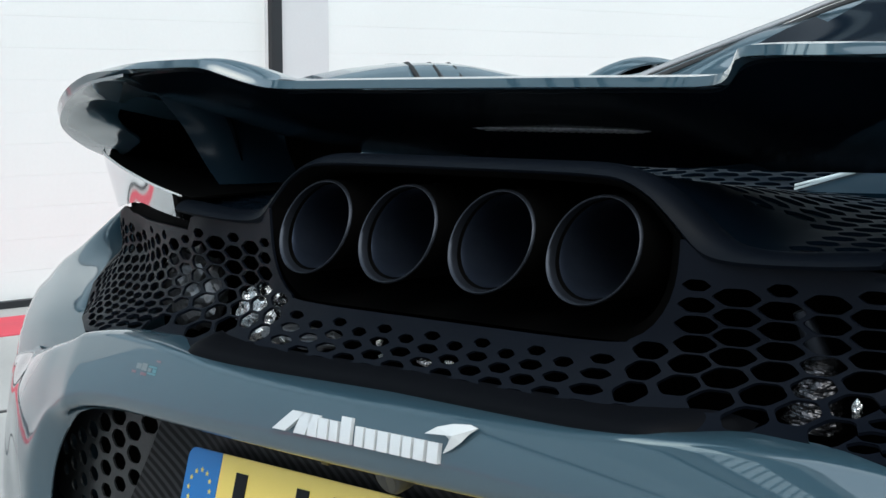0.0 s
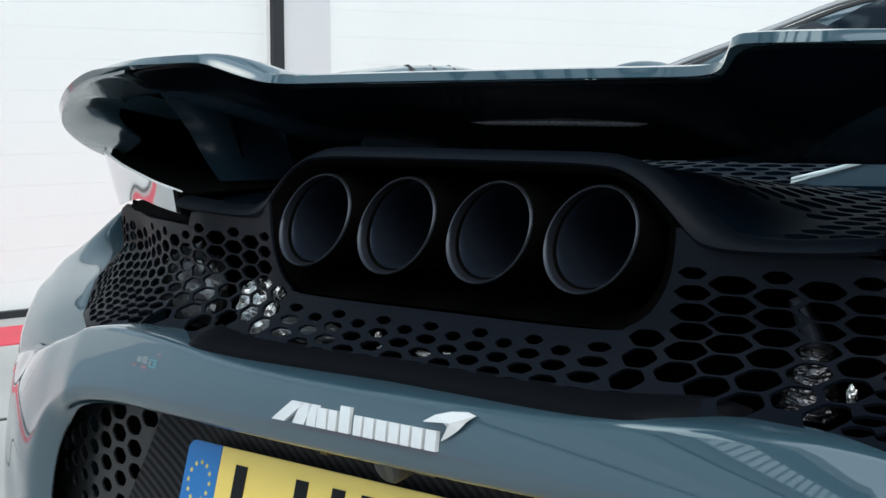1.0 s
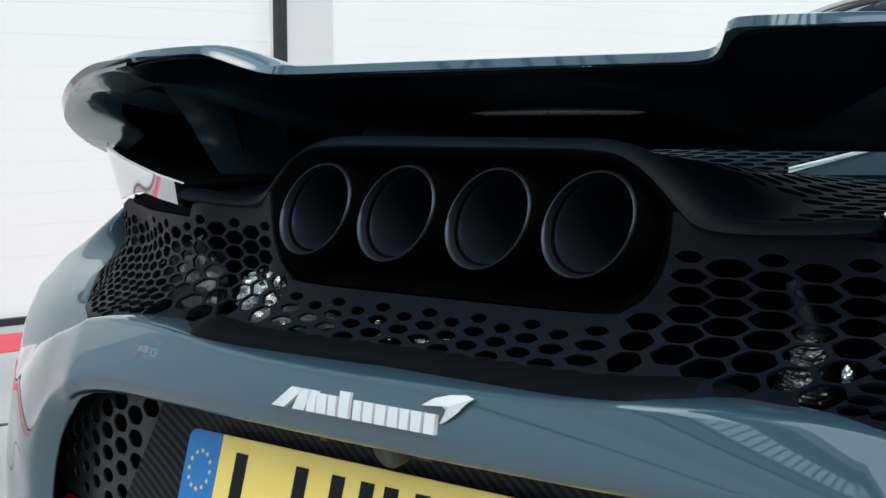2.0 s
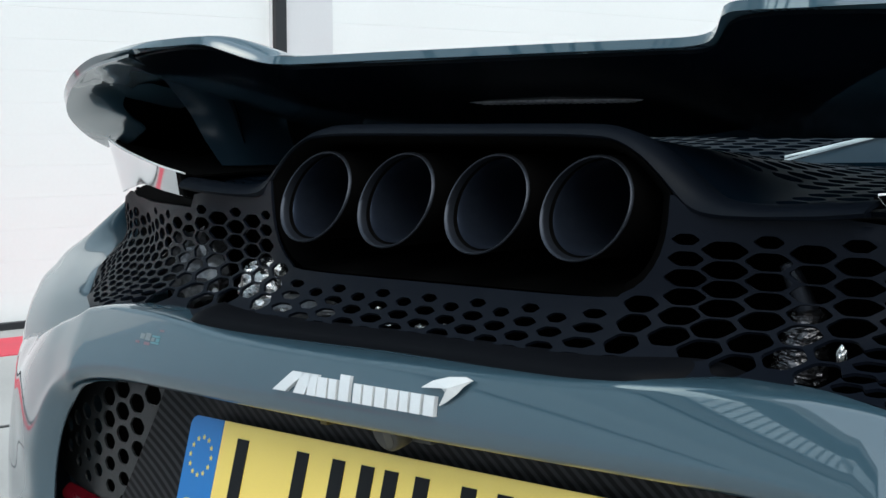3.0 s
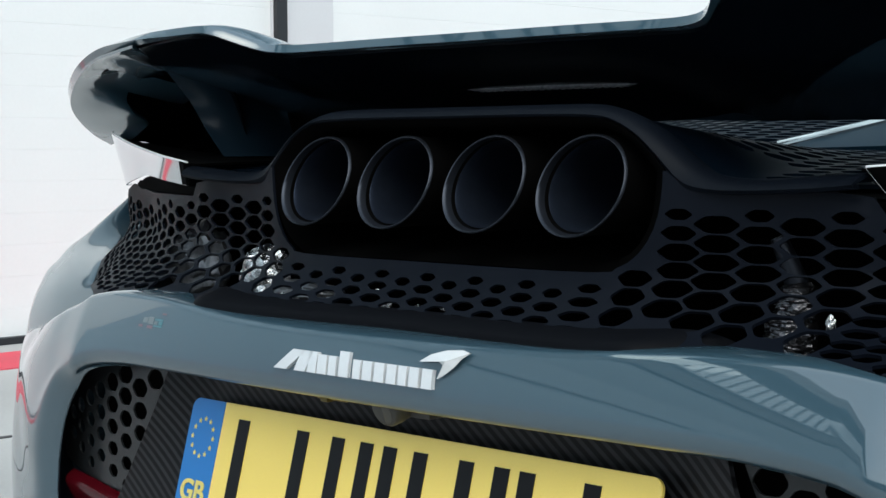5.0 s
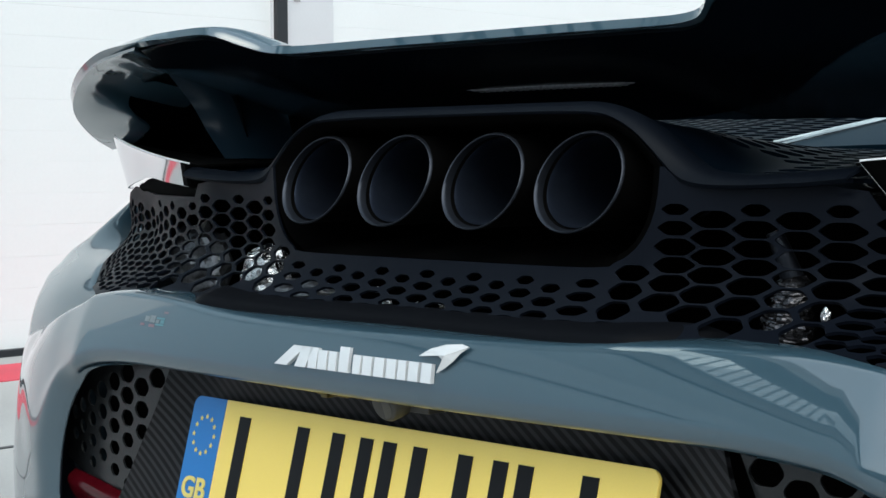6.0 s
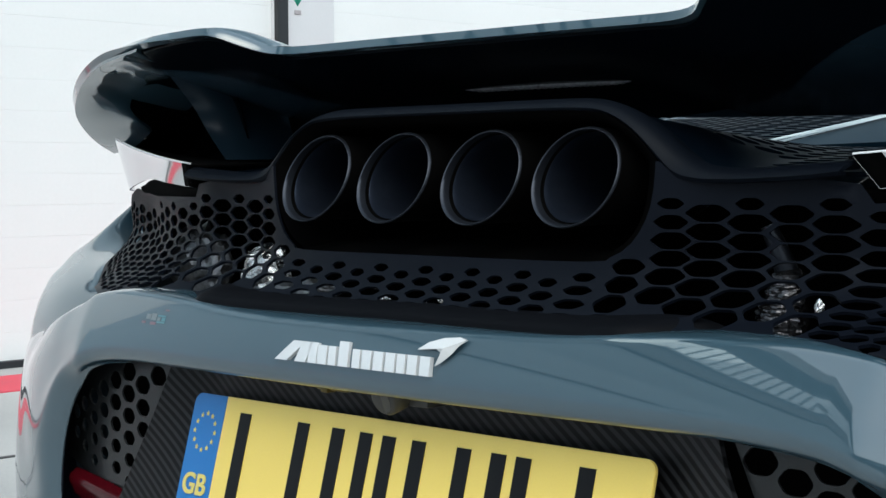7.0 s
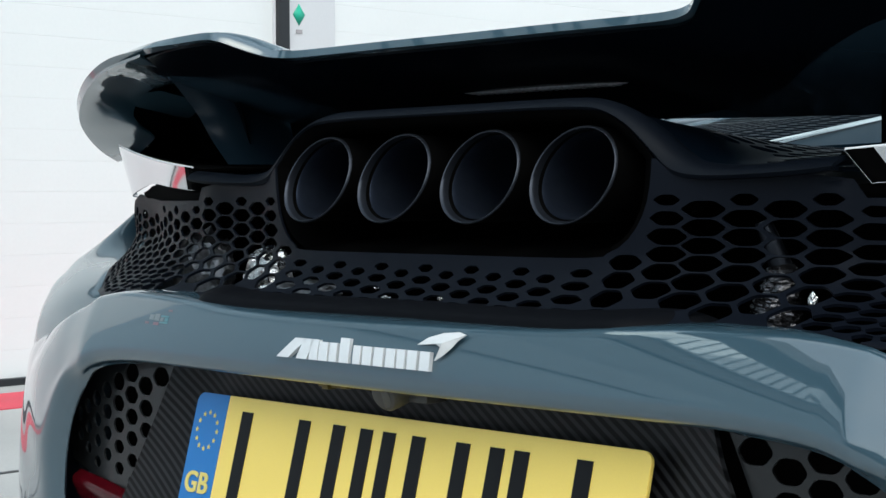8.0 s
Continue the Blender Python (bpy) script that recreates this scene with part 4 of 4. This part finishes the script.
for x0, x1, z0, z1, m in ((-0.330, -0.323, 0.699, 0.7035, PALE), (-0.321, -0.313, 0.6985, 0.7045, PALE), (-0.321, -0.312, 0.6945, 0.6970, PINK), (-0.310, -0.297, 0.7020, 0.7035, TEAL), (-0.310, -0.297, 0.6965, 0.6980, TEAL), (-0.310, -0.306, 0.6985, 0.7015, PALE), (-0.302, -0.297, 0.6985, 0.7015, TEAL), (-0.336, -0.330, 0.6950, 0.6970, PINK), (-0.300, -0.294, 0.7075, 0.7090, PINK)):
    patch("patch", x0 + 0.024, x1 + 0.025, z0, z1, m)

# ---- below the bumper ----
bm = bmesh.new()
skin(bm, loft([[(0, 0.020, 0.66), (0, 0.020, 0.62), (0, 0.0, 0.54), (0, -0.01, 0.46)], [(-0.20, 0.020, 0.66), (-0.20, 0.020, 0.62), (-0.20, 0.0, 0.54), (-0.20, -0.01, 0.46)],
               [(-0.255, 0.022, 0.66), (-0.262, 0.020, 0.62), (-0.275, 0.004, 0.54), (-0.29, -0.008, 0.46)], [(-0.306, 0.013, 0.66), (-0.322, 0.007, 0.62), (-0.366, 0.0, 0.54), (-0.41, -0.008, 0.46)]], 30, 16))
part("plate_panel", bm, CARBON, car, "carbon fibre panel round the number plate", mirror=True, thick=0.004)

LOW = [(-0.316, 0.652), (-0.386, 0.652), (-0.457, 0.643), (-0.508, 0.622), (-0.543, 0.590), (-0.553, 0.560), (-0.543, 0.538), (-0.475, 0.527), (-0.430, 0.522), (-0.384, 0.518), (-0.348, 0.58)]


def low_y(x, z):
    return curve([(0.28, 0.002), (0.33, 0.003), (0.38, 0.005), (0.43, 0.010), (0.48, 0.020), (0.53, 0.034)], abs(x)) + 0.012 + 0.06 * max(0.0, z - 0.63)


holes = []
for k in range(10):
    for r in range(9):
        cx = -0.337 - 0.0262 * k
        z = 0.640 - 0.0216 * r - (0.0108 if k % 2 else 0)
        if inside((cx, z), LOW) and gap((cx, z), LOW) > 0.011:
            f = 1.0 - 0.45 * (0.64 - z) / 0.14 - 0.6 * max(0.0, -cx - 0.40)
            holes.append(hexagon(cx, z, 0.0146 * f, 0.0092 * f, 0.5, 0.15))
bm = pierced(LOW, holes, lambda x, z: (x, low_y(x, z), z), 0.012)
low = part("lower_grille", bm, LOWER_MESH, car, "worn grey honeycomb lower grille", thick=0.002, offset=1.0, angle=30)
flipped(low, car)

# dark arch inside the corner, from the painted lip back to the lower grille
ARCH = [(-0.345, -0.009, 0.6570), (-0.375, -0.0085, 0.6550), (-0.403, -0.0065, 0.6495), (-0.424, -0.0040, 0.6415), (-0.4475, -0.0005, 0.6235), (-0.4735, 0.0025, 0.5938), (-0.4935, 0.0065, 0.5525), (-0.5015, 0.0085, 0.5095), (-0.509, 0.0125, 0.46)]
BACK = [(-0.375, 0.017, 0.653), (-0.425, 0.0205, 0.648), (-0.458, 0.026, 0.643), (-0.491, 0.0325, 0.635), (-0.524, 0.043, 0.612), (-0.550, 0.052, 0.580), (-0.553, 0.053, 0.555), (-0.531, 0.046, 0.519), (-0.486, 0.031, 0.46)]
bm = bmesh.new()
fore, aft = spline(ARCH, 40), spline(BACK, 40)
skin(bm, [[a, a.lerp(b, 0.12) + Vector((-0.002, 0, 0.001)), a.lerp(b, 0.5) + Vector((-0.012, 0, 0.004)), b] for a, b in zip(fore, aft)])
rec = part("arch_liner", bm, SATIN, car, "satin black liner of the corner arch", thick=0.0015)
flipped(rec, car)
# flat black plate that stands in for the shade of the recess
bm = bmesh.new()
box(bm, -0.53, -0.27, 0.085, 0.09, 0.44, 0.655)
rec = part("recess_back", bm, CAVITY, car, "black plate behind the lower grille, standing in for shade")
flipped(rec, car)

# reversing camera under the beam
POD, FACING = Vector((0.012, -0.0230, 0.6530)), Vector((-0.05, -0.93, -0.36)).normalized()
bm = bmesh.new()
tube(bm, [POD - FACING * d for d in (0.016, 0.004, 0.0, 0.0006, 0.003, 0.012, 0.026, 0.040)], [0.0088, 0.0096, 0.0104, 0.0118, 0.0138, 0.0150, 0.0152, 0.0140], 32, False)
dusty = material("dusty_plastic", (0.050, 0.047, 0.042), 0.5, 0, 0, 0.2, 300, 0.1, 0.3, 30)
cam_pod = part("camera_pod", bm, dusty, car, "dusty grey round reversing camera pod", angle=60)
bm = bmesh.new()
tube(bm, [POD - FACING * d for d in (0.016, 0.0135, 0.012)], [0.0092, 0.0080, 0.003], 24)
part("lens", bm, CAVITY, cam_pod, "dark glossy lens")
bm = bmesh.new()
box(bm, 0.016, 0.046, -0.006, 0.020, 0.6480, 0.6590, 0.004)
part("mount", bm, dusty, cam_pod, "dusty mount beside the pod")

bm = bmesh.new()
box(bm, -0.066, -0.030, -0.022, -0.008, 0.6555, 0.6585, 0.0012)
box(bm, -0.058, -0.050, -0.025, -0.014, 0.6540, 0.6575, 0.001)
part("clip", bm, BRASS, car, "tarnished brass clip under the bumper")

# fog lamp at the foot of the lower grille
bm = bmesh.new()
skin(bm, loft([[(-0.505, 0.030, 0.531), (-0.505, 0.020, 0.522), (-0.505, 0.028, 0.503)], [(-0.45, 0.022, 0.528), (-0.45, 0.012, 0.519), (-0.45, 0.020, 0.497)], [(-0.36, 0.008, 0.521), (-0.36, -0.001, 0.512), (-0.36, 0.006, 0.490)]], 20, 8))
fog = part("rear_reflector", bm, material("dark_red_lens", (0.055, 0.002, 0.005), 0.2, 0, 0.0, 0.1, 300, spec=0.2), car, "dark red rear reflector", thick=0.004)
flipped(fog, car)

# ---- body beyond the wing ----
SIDE = [
    [(-0.80, 0.335, 0.830), (-0.70, 0.335, 0.835), (-0.50, 0.336, 0.838), (-0.25, 0.336, 0.840), (0, 0.336, 0.842)],
    [(-0.855, 0.56, 0.936), (-0.76, 0.56, 0.930), (-0.62, 0.56, 0.880), (-0.45, 0.56, 0.868), (0, 0.56, 0.866)],
    [(-0.87, 0.85, 0.978), (-0.78, 0.85, 0.972), (-0.63, 0.85, 0.915), (-0.46, 0.85, 0.892), (0, 0.85, 0.888)],
    [(-0.87, 1.10, 0.958), (-0.78, 1.10, 0.952), (-0.63, 1.10, 0.945), (-0.48, 1.10, 0.920), (0, 1.10, 0.918)],
]
SIDE += [
    [(-0.89, 1.50, 0.93), (-0.78, 1.50, 0.965), (-0.63, 1.50, 1.046), (-0.50, 1.50, 1.005), (0, 1.50, 1.010)],
    [(-0.90, 2.00, 0.86), (-0.80, 2.00, 0.92), (-0.62, 2.00, 1.135), (-0.38, 2.00, 1.152), (0, 2.00, 1.160)],
    [(-0.90, 2.60, 0.80), (-0.80, 2.60, 0.86), (-0.60, 2.60, 1.04), (-0.25, 2.60, 1.08), (0, 2.60, 1.09)],
    [(-0.90, 3.20, 0.80), (-0.78, 3.20, 0.82), (-0.55, 3.20, 0.80), (-0.25, 3.20, 0.80), (0, 3.20, 0.80)],
]
SIDE += [
    [(-0.90, 3.80, 0.74), (-0.78, 3.80, 0.76), (-0.55, 3.80, 0.68), (-0.25, 3.80, 0.66), (0, 3.80, 0.66)],
    [(-0.80, 4.45, 0.50), (-0.70, 4.50, 0.50), (-0.50, 4.55, 0.48), (-0.25, 4.58, 0.47), (0, 4.58, 0.47)],
]
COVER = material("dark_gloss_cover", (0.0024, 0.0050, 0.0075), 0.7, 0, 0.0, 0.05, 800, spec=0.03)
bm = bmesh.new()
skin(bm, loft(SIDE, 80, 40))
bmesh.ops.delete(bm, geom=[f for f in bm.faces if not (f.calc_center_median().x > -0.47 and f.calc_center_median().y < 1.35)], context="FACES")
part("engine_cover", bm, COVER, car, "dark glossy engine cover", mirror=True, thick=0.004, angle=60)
GLOSS = material("gloss_slat", (0.004, 0.008, 0.012), 0.12, 0, 0.0, 0.05, 800, spec=0.5)
first = None
for k in range(13):
    y = 0.74 + 0.038 * k
    z = curve([(0.56, 0.866), (0.85, 0.893), (1.10, 0.922), (1.50, 1.008)], y)
    if first is None:
        bm = bmesh.new()
        box(bm, -0.42, 0.42, -0.010, 0.010, -0.004, 0.004, 0.002)
        first = part("cover_slat", bm, GLOSS, car)
        first.location = (0, y, z)
    else:
        o = new("cover_slat", first.data)
        o.parent, o.location = car, (0, y, z)
bm = bmesh.new()
skin(bm, loft(SIDE, 80, 40))
bmesh.ops.delete(bm, geom=[f for f in bm.faces if not (f.calc_center_median().x > -0.605 and 1.35 <= f.calc_center_median().y < 3.1)], context="FACES")
part("roof_glass", bm, material("tinted_glass", (0.004, 0.008, 0.014), 0.10, 0, 0, 0.1, 40, spec=0.03), car, "dark tinted rear window and roof glass", mirror=True, thick=0.004, angle=60)
bm = bmesh.new()
skin(bm, loft(SIDE, 80, 40))
bmesh.ops.delete(bm, geom=[f for f in bm.faces if f.calc_center_median().x > (-0.47 if f.calc_center_median().y < 1.35 else -0.605) and f.calc_center_median().y < 3.1], context="FACES")
part("upper_body", bm, PAINT, car, "slate blue shoulders and bonnet", mirror=True, thick=0.004, angle=60)
FLANK = [
    [(-0.855, 0.56, 0.936), (-0.93, 0.57, 0.84), (-0.965, 0.58, 0.72)],
    [(-0.87, 0.85, 0.978), (-0.955, 0.85, 0.88), (-0.985, 0.85, 0.72)],
    [(-0.87, 1.15, 0.952), (-0.94, 1.15, 0.86), (-0.97, 1.15, 0.70)],
]
flank_low = [
    [(-0.87, 1.20, 0.94), (-0.95, 1.22, 0.75), (-0.965, 1.25, 0.45), (-0.93, 1.25, 0.16)],
    [(-0.89, 1.60, 0.93), (-0.90, 1.60, 0.75), (-0.93, 1.60, 0.45), (-0.93, 1.60, 0.14)],
    [(-0.90, 2.40, 0.82), (-0.93, 2.40, 0.70), (-0.90, 2.40, 0.45), (-0.92, 2.40, 0.13)],
    [(-0.90, 3.05, 0.80), (-0.96, 3.05, 0.70), (-0.95, 3.05, 0.45), (-0.92, 3.05, 0.13)],
]
nose = [[(-0.90, 3.80, 0.74), (-0.95, 3.82, 0.60), (-0.94, 3.85, 0.40), (-0.90, 3.85, 0.15)], [(-0.80, 4.45, 0.50), (-0.82, 4.46, 0.42), (-0.82, 4.46, 0.30), (-0.80, 4.40, 0.13)], [(-0.45, 4.58, 0.475), (-0.45, 4.60, 0.40), (-0.45, 4.60, 0.28), (-0.45, 4.52, 0.12)], [(0, 4.60, 0.47), (0, 4.62, 0.40), (0, 4.62, 0.28), (0, 4.55, 0.12)]]
arch = [[(-0.90, 3.05, 0.80), (-0.955, 3.05, 0.76), (-0.96, 3.05, 0.72)], [(-0.90, 3.45, 0.79), (-0.965, 3.45, 0.76), (-0.97, 3.45, 0.72)], [(-0.90, 3.80, 0.74), (-0.95, 3.82, 0.68), (-0.955, 3.82, 0.64)]]
for nm, secs, lab in (("rear_haunch", FLANK, "slate blue haunch over the rear wheel"), ("side_panel", flank_low, "slate blue door and side panel"), ("front_fender", arch, "slate blue front fender")):
    bm = bmesh.new()
    skin(bm, loft(secs, 40, 20))
    o = part(nm, bm, PAINT, car, lab, thick=0.004, angle=60)
    flipped(o, car)
bm = bmesh.new()
skin(bm, loft(nose, 40, 20))
part("front_bumper", bm, PAINT, car, "slate blue front bumper", mirror=True, thick=0.004, angle=60)
bm = bmesh.new()
box(bm, -0.86, 0.86, 0.10, 4.4, 0.12, 0.16, 0.01)
part("floor_pan", bm, SATIN, car, "black floor pan")
bm = bmesh.new()
skin(bm, loft([[(0, 0.03, 0.46), (0, 0.05, 0.36), (0, 0.14, 0.20), (0, 0.3, 0.15)], [(-0.40, 0.03, 0.46), (-0.40, 0.05, 0.36), (-0.40, 0.14, 0.20), (-0.40, 0.3, 0.15)], [(-0.72, 0.20, 0.46), (-0.72, 0.21, 0.36), (-0.72, 0.24, 0.22), (-0.72, 0.34, 0.15)]], 20, 12))
part("diffuser", bm, CARBON, car, "carbon fibre diffuser", mirror=True, thick=0.005)
for y in (0.90, 3.57):
    for s in (-1, 1):
        wheel = new("wheel"); wheel.parent = car; wheel.location = (s * 0.83, y, 0.345)
        bm = bmesh.new()
        prof = [(0.255, -0.12), (0.31, -0.145), (0.338, -0.13), (0.345, -0.09), (0.345, 0.09), (0.338, 0.13), (0.31, 0.145), (0.255, 0.12)]
        skin(bm, [[Vector((w_, r_ * math.cos(a), r_ * math.sin(a))) for a in [2 * math.pi * j / 48 for j in range(48)]] for r_, w_ in prof], True)
        part("tyre", bm, TYRE, wheel, "black tyre")
        bm = bmesh.new()
        skin(bm, [[Vector((w_, r_ * math.cos(a), r_ * math.sin(a))) for a in [2 * math.pi * j / 48 for j in range(48)]] for r_, w_ in ((0.256, -0.12), (0.24, -0.10), (0.23, 0.0), (0.24, 0.10), (0.256, 0.12))], True)
        for j in range(10):
            a = 2 * math.pi * j / 10
            d = Vector((0, math.cos(a), math.sin(a)))
            tube(bm, [Vector((s * 0.09, 0, 0)) + d * 0.03, Vector((s * 0.10, 0, 0)) + d * 0.24], [0.022, 0.014], 8)
        part("rim", bm, RIM, wheel, "dark alloy rim")

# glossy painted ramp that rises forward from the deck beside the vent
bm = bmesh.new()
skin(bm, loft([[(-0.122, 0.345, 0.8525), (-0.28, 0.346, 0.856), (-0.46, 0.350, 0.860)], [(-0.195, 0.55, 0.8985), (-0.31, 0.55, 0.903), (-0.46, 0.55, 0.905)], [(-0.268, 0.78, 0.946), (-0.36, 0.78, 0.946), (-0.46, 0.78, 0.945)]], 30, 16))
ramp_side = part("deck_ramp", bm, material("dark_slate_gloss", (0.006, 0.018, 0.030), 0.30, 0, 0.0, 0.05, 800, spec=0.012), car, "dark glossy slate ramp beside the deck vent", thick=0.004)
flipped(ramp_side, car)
# two pale bands laid along the ramp edge in place of its reflections
PALE_REFLECTION = material("pale_trim", (0.42, 0.50, 0.53), 0.3, 0.3, 0, 0.05, 300)
EDGE_LINE = spline([(-0.122, 0.345, 0.8530), (-0.195, 0.55, 0.8990), (-0.268, 0.78, 0.9465)], 20)
for near, far, proud in ((0.0, 0.014, 0.0016), (0.026, 0.038, 0.0042)):
    bm = bmesh.new()
    rows = []
    for i, p in enumerate(EDGE_LINE):
        w = min(1.0, 0.02 + i / 9)
        rows.append([p + Vector((-d * w, 0, proud + 0.02 * d + lift)) for d, lift in ((near, -0.001), (near + 0.1 * (far - near), 0.0006), ((near + far) / 2, 0.0012), (far - 0.1 * (far - near), 0.0006), (far, -0.001))])
    skin(bm, rows)
    streak = part("ramp_edge", bm, PALE_REFLECTION, car, "pale band along the ramp, a painted reflection")
    flipped(streak, car)

# left and right shoulders: roof rail, rear quarter glass, intake
shoulder = new("roof_rail"); shoulder.parent = car
ridge = spline([(-0.63, 1.02, 0.935), (-0.63, 1.22, 0.986), (-0.63, 1.48, 1.048), (-0.63, 1.70, 1.100), (-0.62, 2.0, 1.146)], 40)
bm = bmesh.new()
tube(bm, [p + Vector((-0.004, 0, -0.002)) for p in ridge], [0.0050] * 40, 10)
part("silver_strip", bm, material("satin_silver", (0.34, 0.34, 0.35), 0.35, 0.6, 0, 0.1, 300), shoulder, "brushed silver edge strip")
bm = bmesh.new()
tube(bm, [p + Vector((0.006, 0, -0.010)) for p in ridge], [0.0045] * 40, 8)
part("black_seal", bm, RUBBER, shoulder, "black rubber seal")
bm = bmesh.new()
skin(bm, [[p + Vector((0.008, 0, -0.012)), p + Vector((0.018, 0, -0.022)), p + Vector((0.028, 0, -0.036))] for p in ridge])
part("painted_band", bm, PAINT, shoulder, "slate blue painted band", thick=0.003)
right_rail = new("roof_rail"); right_rail.parent = car
for o in list(shoulder.children):
    flipped(o, right_rail)

intake = new("shoulder_intake"); intake.parent = car
hoop = spline([(-0.85, 1.235, 0.950), (-0.85, 1.317, 0.981), (-0.85, 1.40, 0.993), (-0.85, 1.489, 0.986), (-0.85, 1.58, 0.965)], 24)
bm = bmesh.new()
skin(bm, [[p + Vector((0.03, 0, -0.01)), p + Vector((0.012, 0, -0.002)), p, p + Vector((-0.03, 0.01, -0.006)), p + Vector((-0.06, 0.03, -0.05))] for p in hoop])
part("hood", bm, PAINT, intake, "slate blue intake hood", thick=0.004)
# the shaded opening is a flat near-black sheet under the hoop
bm = bmesh.new()
skin(bm, [[p + Vector((-0.004, 0, -0.010)), Vector((-0.854, p.y, 0.93))] for p in hoop])
part("mouth", bm, CAVITY, intake, "black sheet across the intake, standing in for its shade", thick=0.002)
bm = bmesh.new()
tube(bm, [(-0.846, 1.425, 0.985), (-0.846, 1.420, 0.94)], [0.005, 0.006], 8)
part("post", bm, CHROME, intake, "thin silver post")
right_intake = new("shoulder_intake"); right_intake.parent = car
for o in list(intake.children):
    flipped(o, right_intake)
for y in (0.80, 0.845, 0.885):
    bm = bmesh.new()
    tube(bm, [(-0.87, y + 0.05, 0.975), (-0.83, y + 0.02, 0.9755), (-0.78, y - 0.02, 0.969), (-0.72, y - 0.06, 0.947)], [0.0035] * 4, 8)
    o = part("louvre", bm, RUBBER, car, "dark louvre slot on the haunch")
    flipped(o, car)

# engine bay boxes with shade put into their black, and what glints inside
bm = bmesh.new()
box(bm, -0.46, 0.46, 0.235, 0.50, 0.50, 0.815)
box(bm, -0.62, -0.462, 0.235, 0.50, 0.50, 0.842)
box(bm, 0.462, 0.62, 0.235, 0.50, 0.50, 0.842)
part("engine_bay", bm, CAVITY, car, "engine bay boxes, shade put into their black")


def crumpled(name, centre, size, label, seed, mat=FOIL):
    bm = bmesh.new()
    bmesh.ops.create_icosphere(bm, subdivisions=4, radius=1)
    for v in bm.verts:
        n = noise.noise(v.co * 2.2 + Vector((seed, 0, 0))) * 0.25 + noise.noise(v.co * 6 + Vector((0, seed, 0))) * 0.12
        v.co = Vector((v.co.x * size[0], v.co.y * size[1], v.co.z * size[2])) * (1 + n) + Vector(centre)
    part(name, bm, mat, car, label, angle=20)


crumpled("heat_shield", (-0.284, 0.104, 0.734), (0.029, 0.020, 0.029), "crumpled bright foil heat shield", 3)
crumpled("heat_shield", (-0.205, 0.082, 0.726), (0.05, 0.014, 0.010), "strip of dull foil heat shield", 7, DULL_FOIL)
crumpled("heat_shield", (-0.502, 0.188, 0.734), (0.048, 0.024, 0.040), "dull foil heat shield", 11, DULL_FOIL)

crumpled("bracket_foil", (0.3445, 0.072, 0.737), (0.0035, 0.003, 0.007), "small crumpled bright foil tab", 23)
for k, (x, z, w) in enumerate(((-0.216, 0.7235, 0.005), (-0.094, 0.7330, 0.0025), (-0.086, 0.7225, 0.009), (-0.042, 0.7225, 0.008), (-0.015, 0.7250, 0.004))):
    crumpled("foil_tab", (x, 0.072, z), (w, 0.004, 0.0028), "small scrap of crumpled bright foil", 31 + k)

# strut with a foil-wrapped boot seen through the grille
bm = bmesh.new()
tube(bm, spline([(0.291, 0.104, 0.714), (0.294, 0.105, 0.728), (0.297, 0.106, 0.745), (0.297, 0.107, 0.753)], 40), [(0.0195 - 0.00016 * i) + 0.0016 * noise.noise(Vector((i * 0.9, 3, 0))) for i in range(40)], 28)
for v in bm.verts:
    d = Vector((v.co.x - 0.295, v.co.y - 0.106, 0))
    v.co += d * (0.16 * noise.noise(v.co * 160) + 0.12 * noise.noise(v.co * 420))
part("strut_boot", bm, DULL_METAL, car, "foil-wrapped metal boot of a strut", angle=20)
bm = bmesh.new()
tube(bm, [(0.297, 0.107, 0.752), (0.297, 0.107, 0.757), (0.2965, 0.107, 0.760)], [0.0125, 0.0130, 0.0095], 20)
part("strut_cap", bm, DULL_METAL, car, "dull steel collar on the boot")
bm = bmesh.new()
tube(bm, spline([(0.2955, 0.108, 0.759), (0.291, 0.104, 0.775), (0.285, 0.100, 0.792)], 10), [0.0085 - 0.0003 * i for i in range(10)], 12)
part("strut_rod", bm, PIPE, car, "dull metal rod")
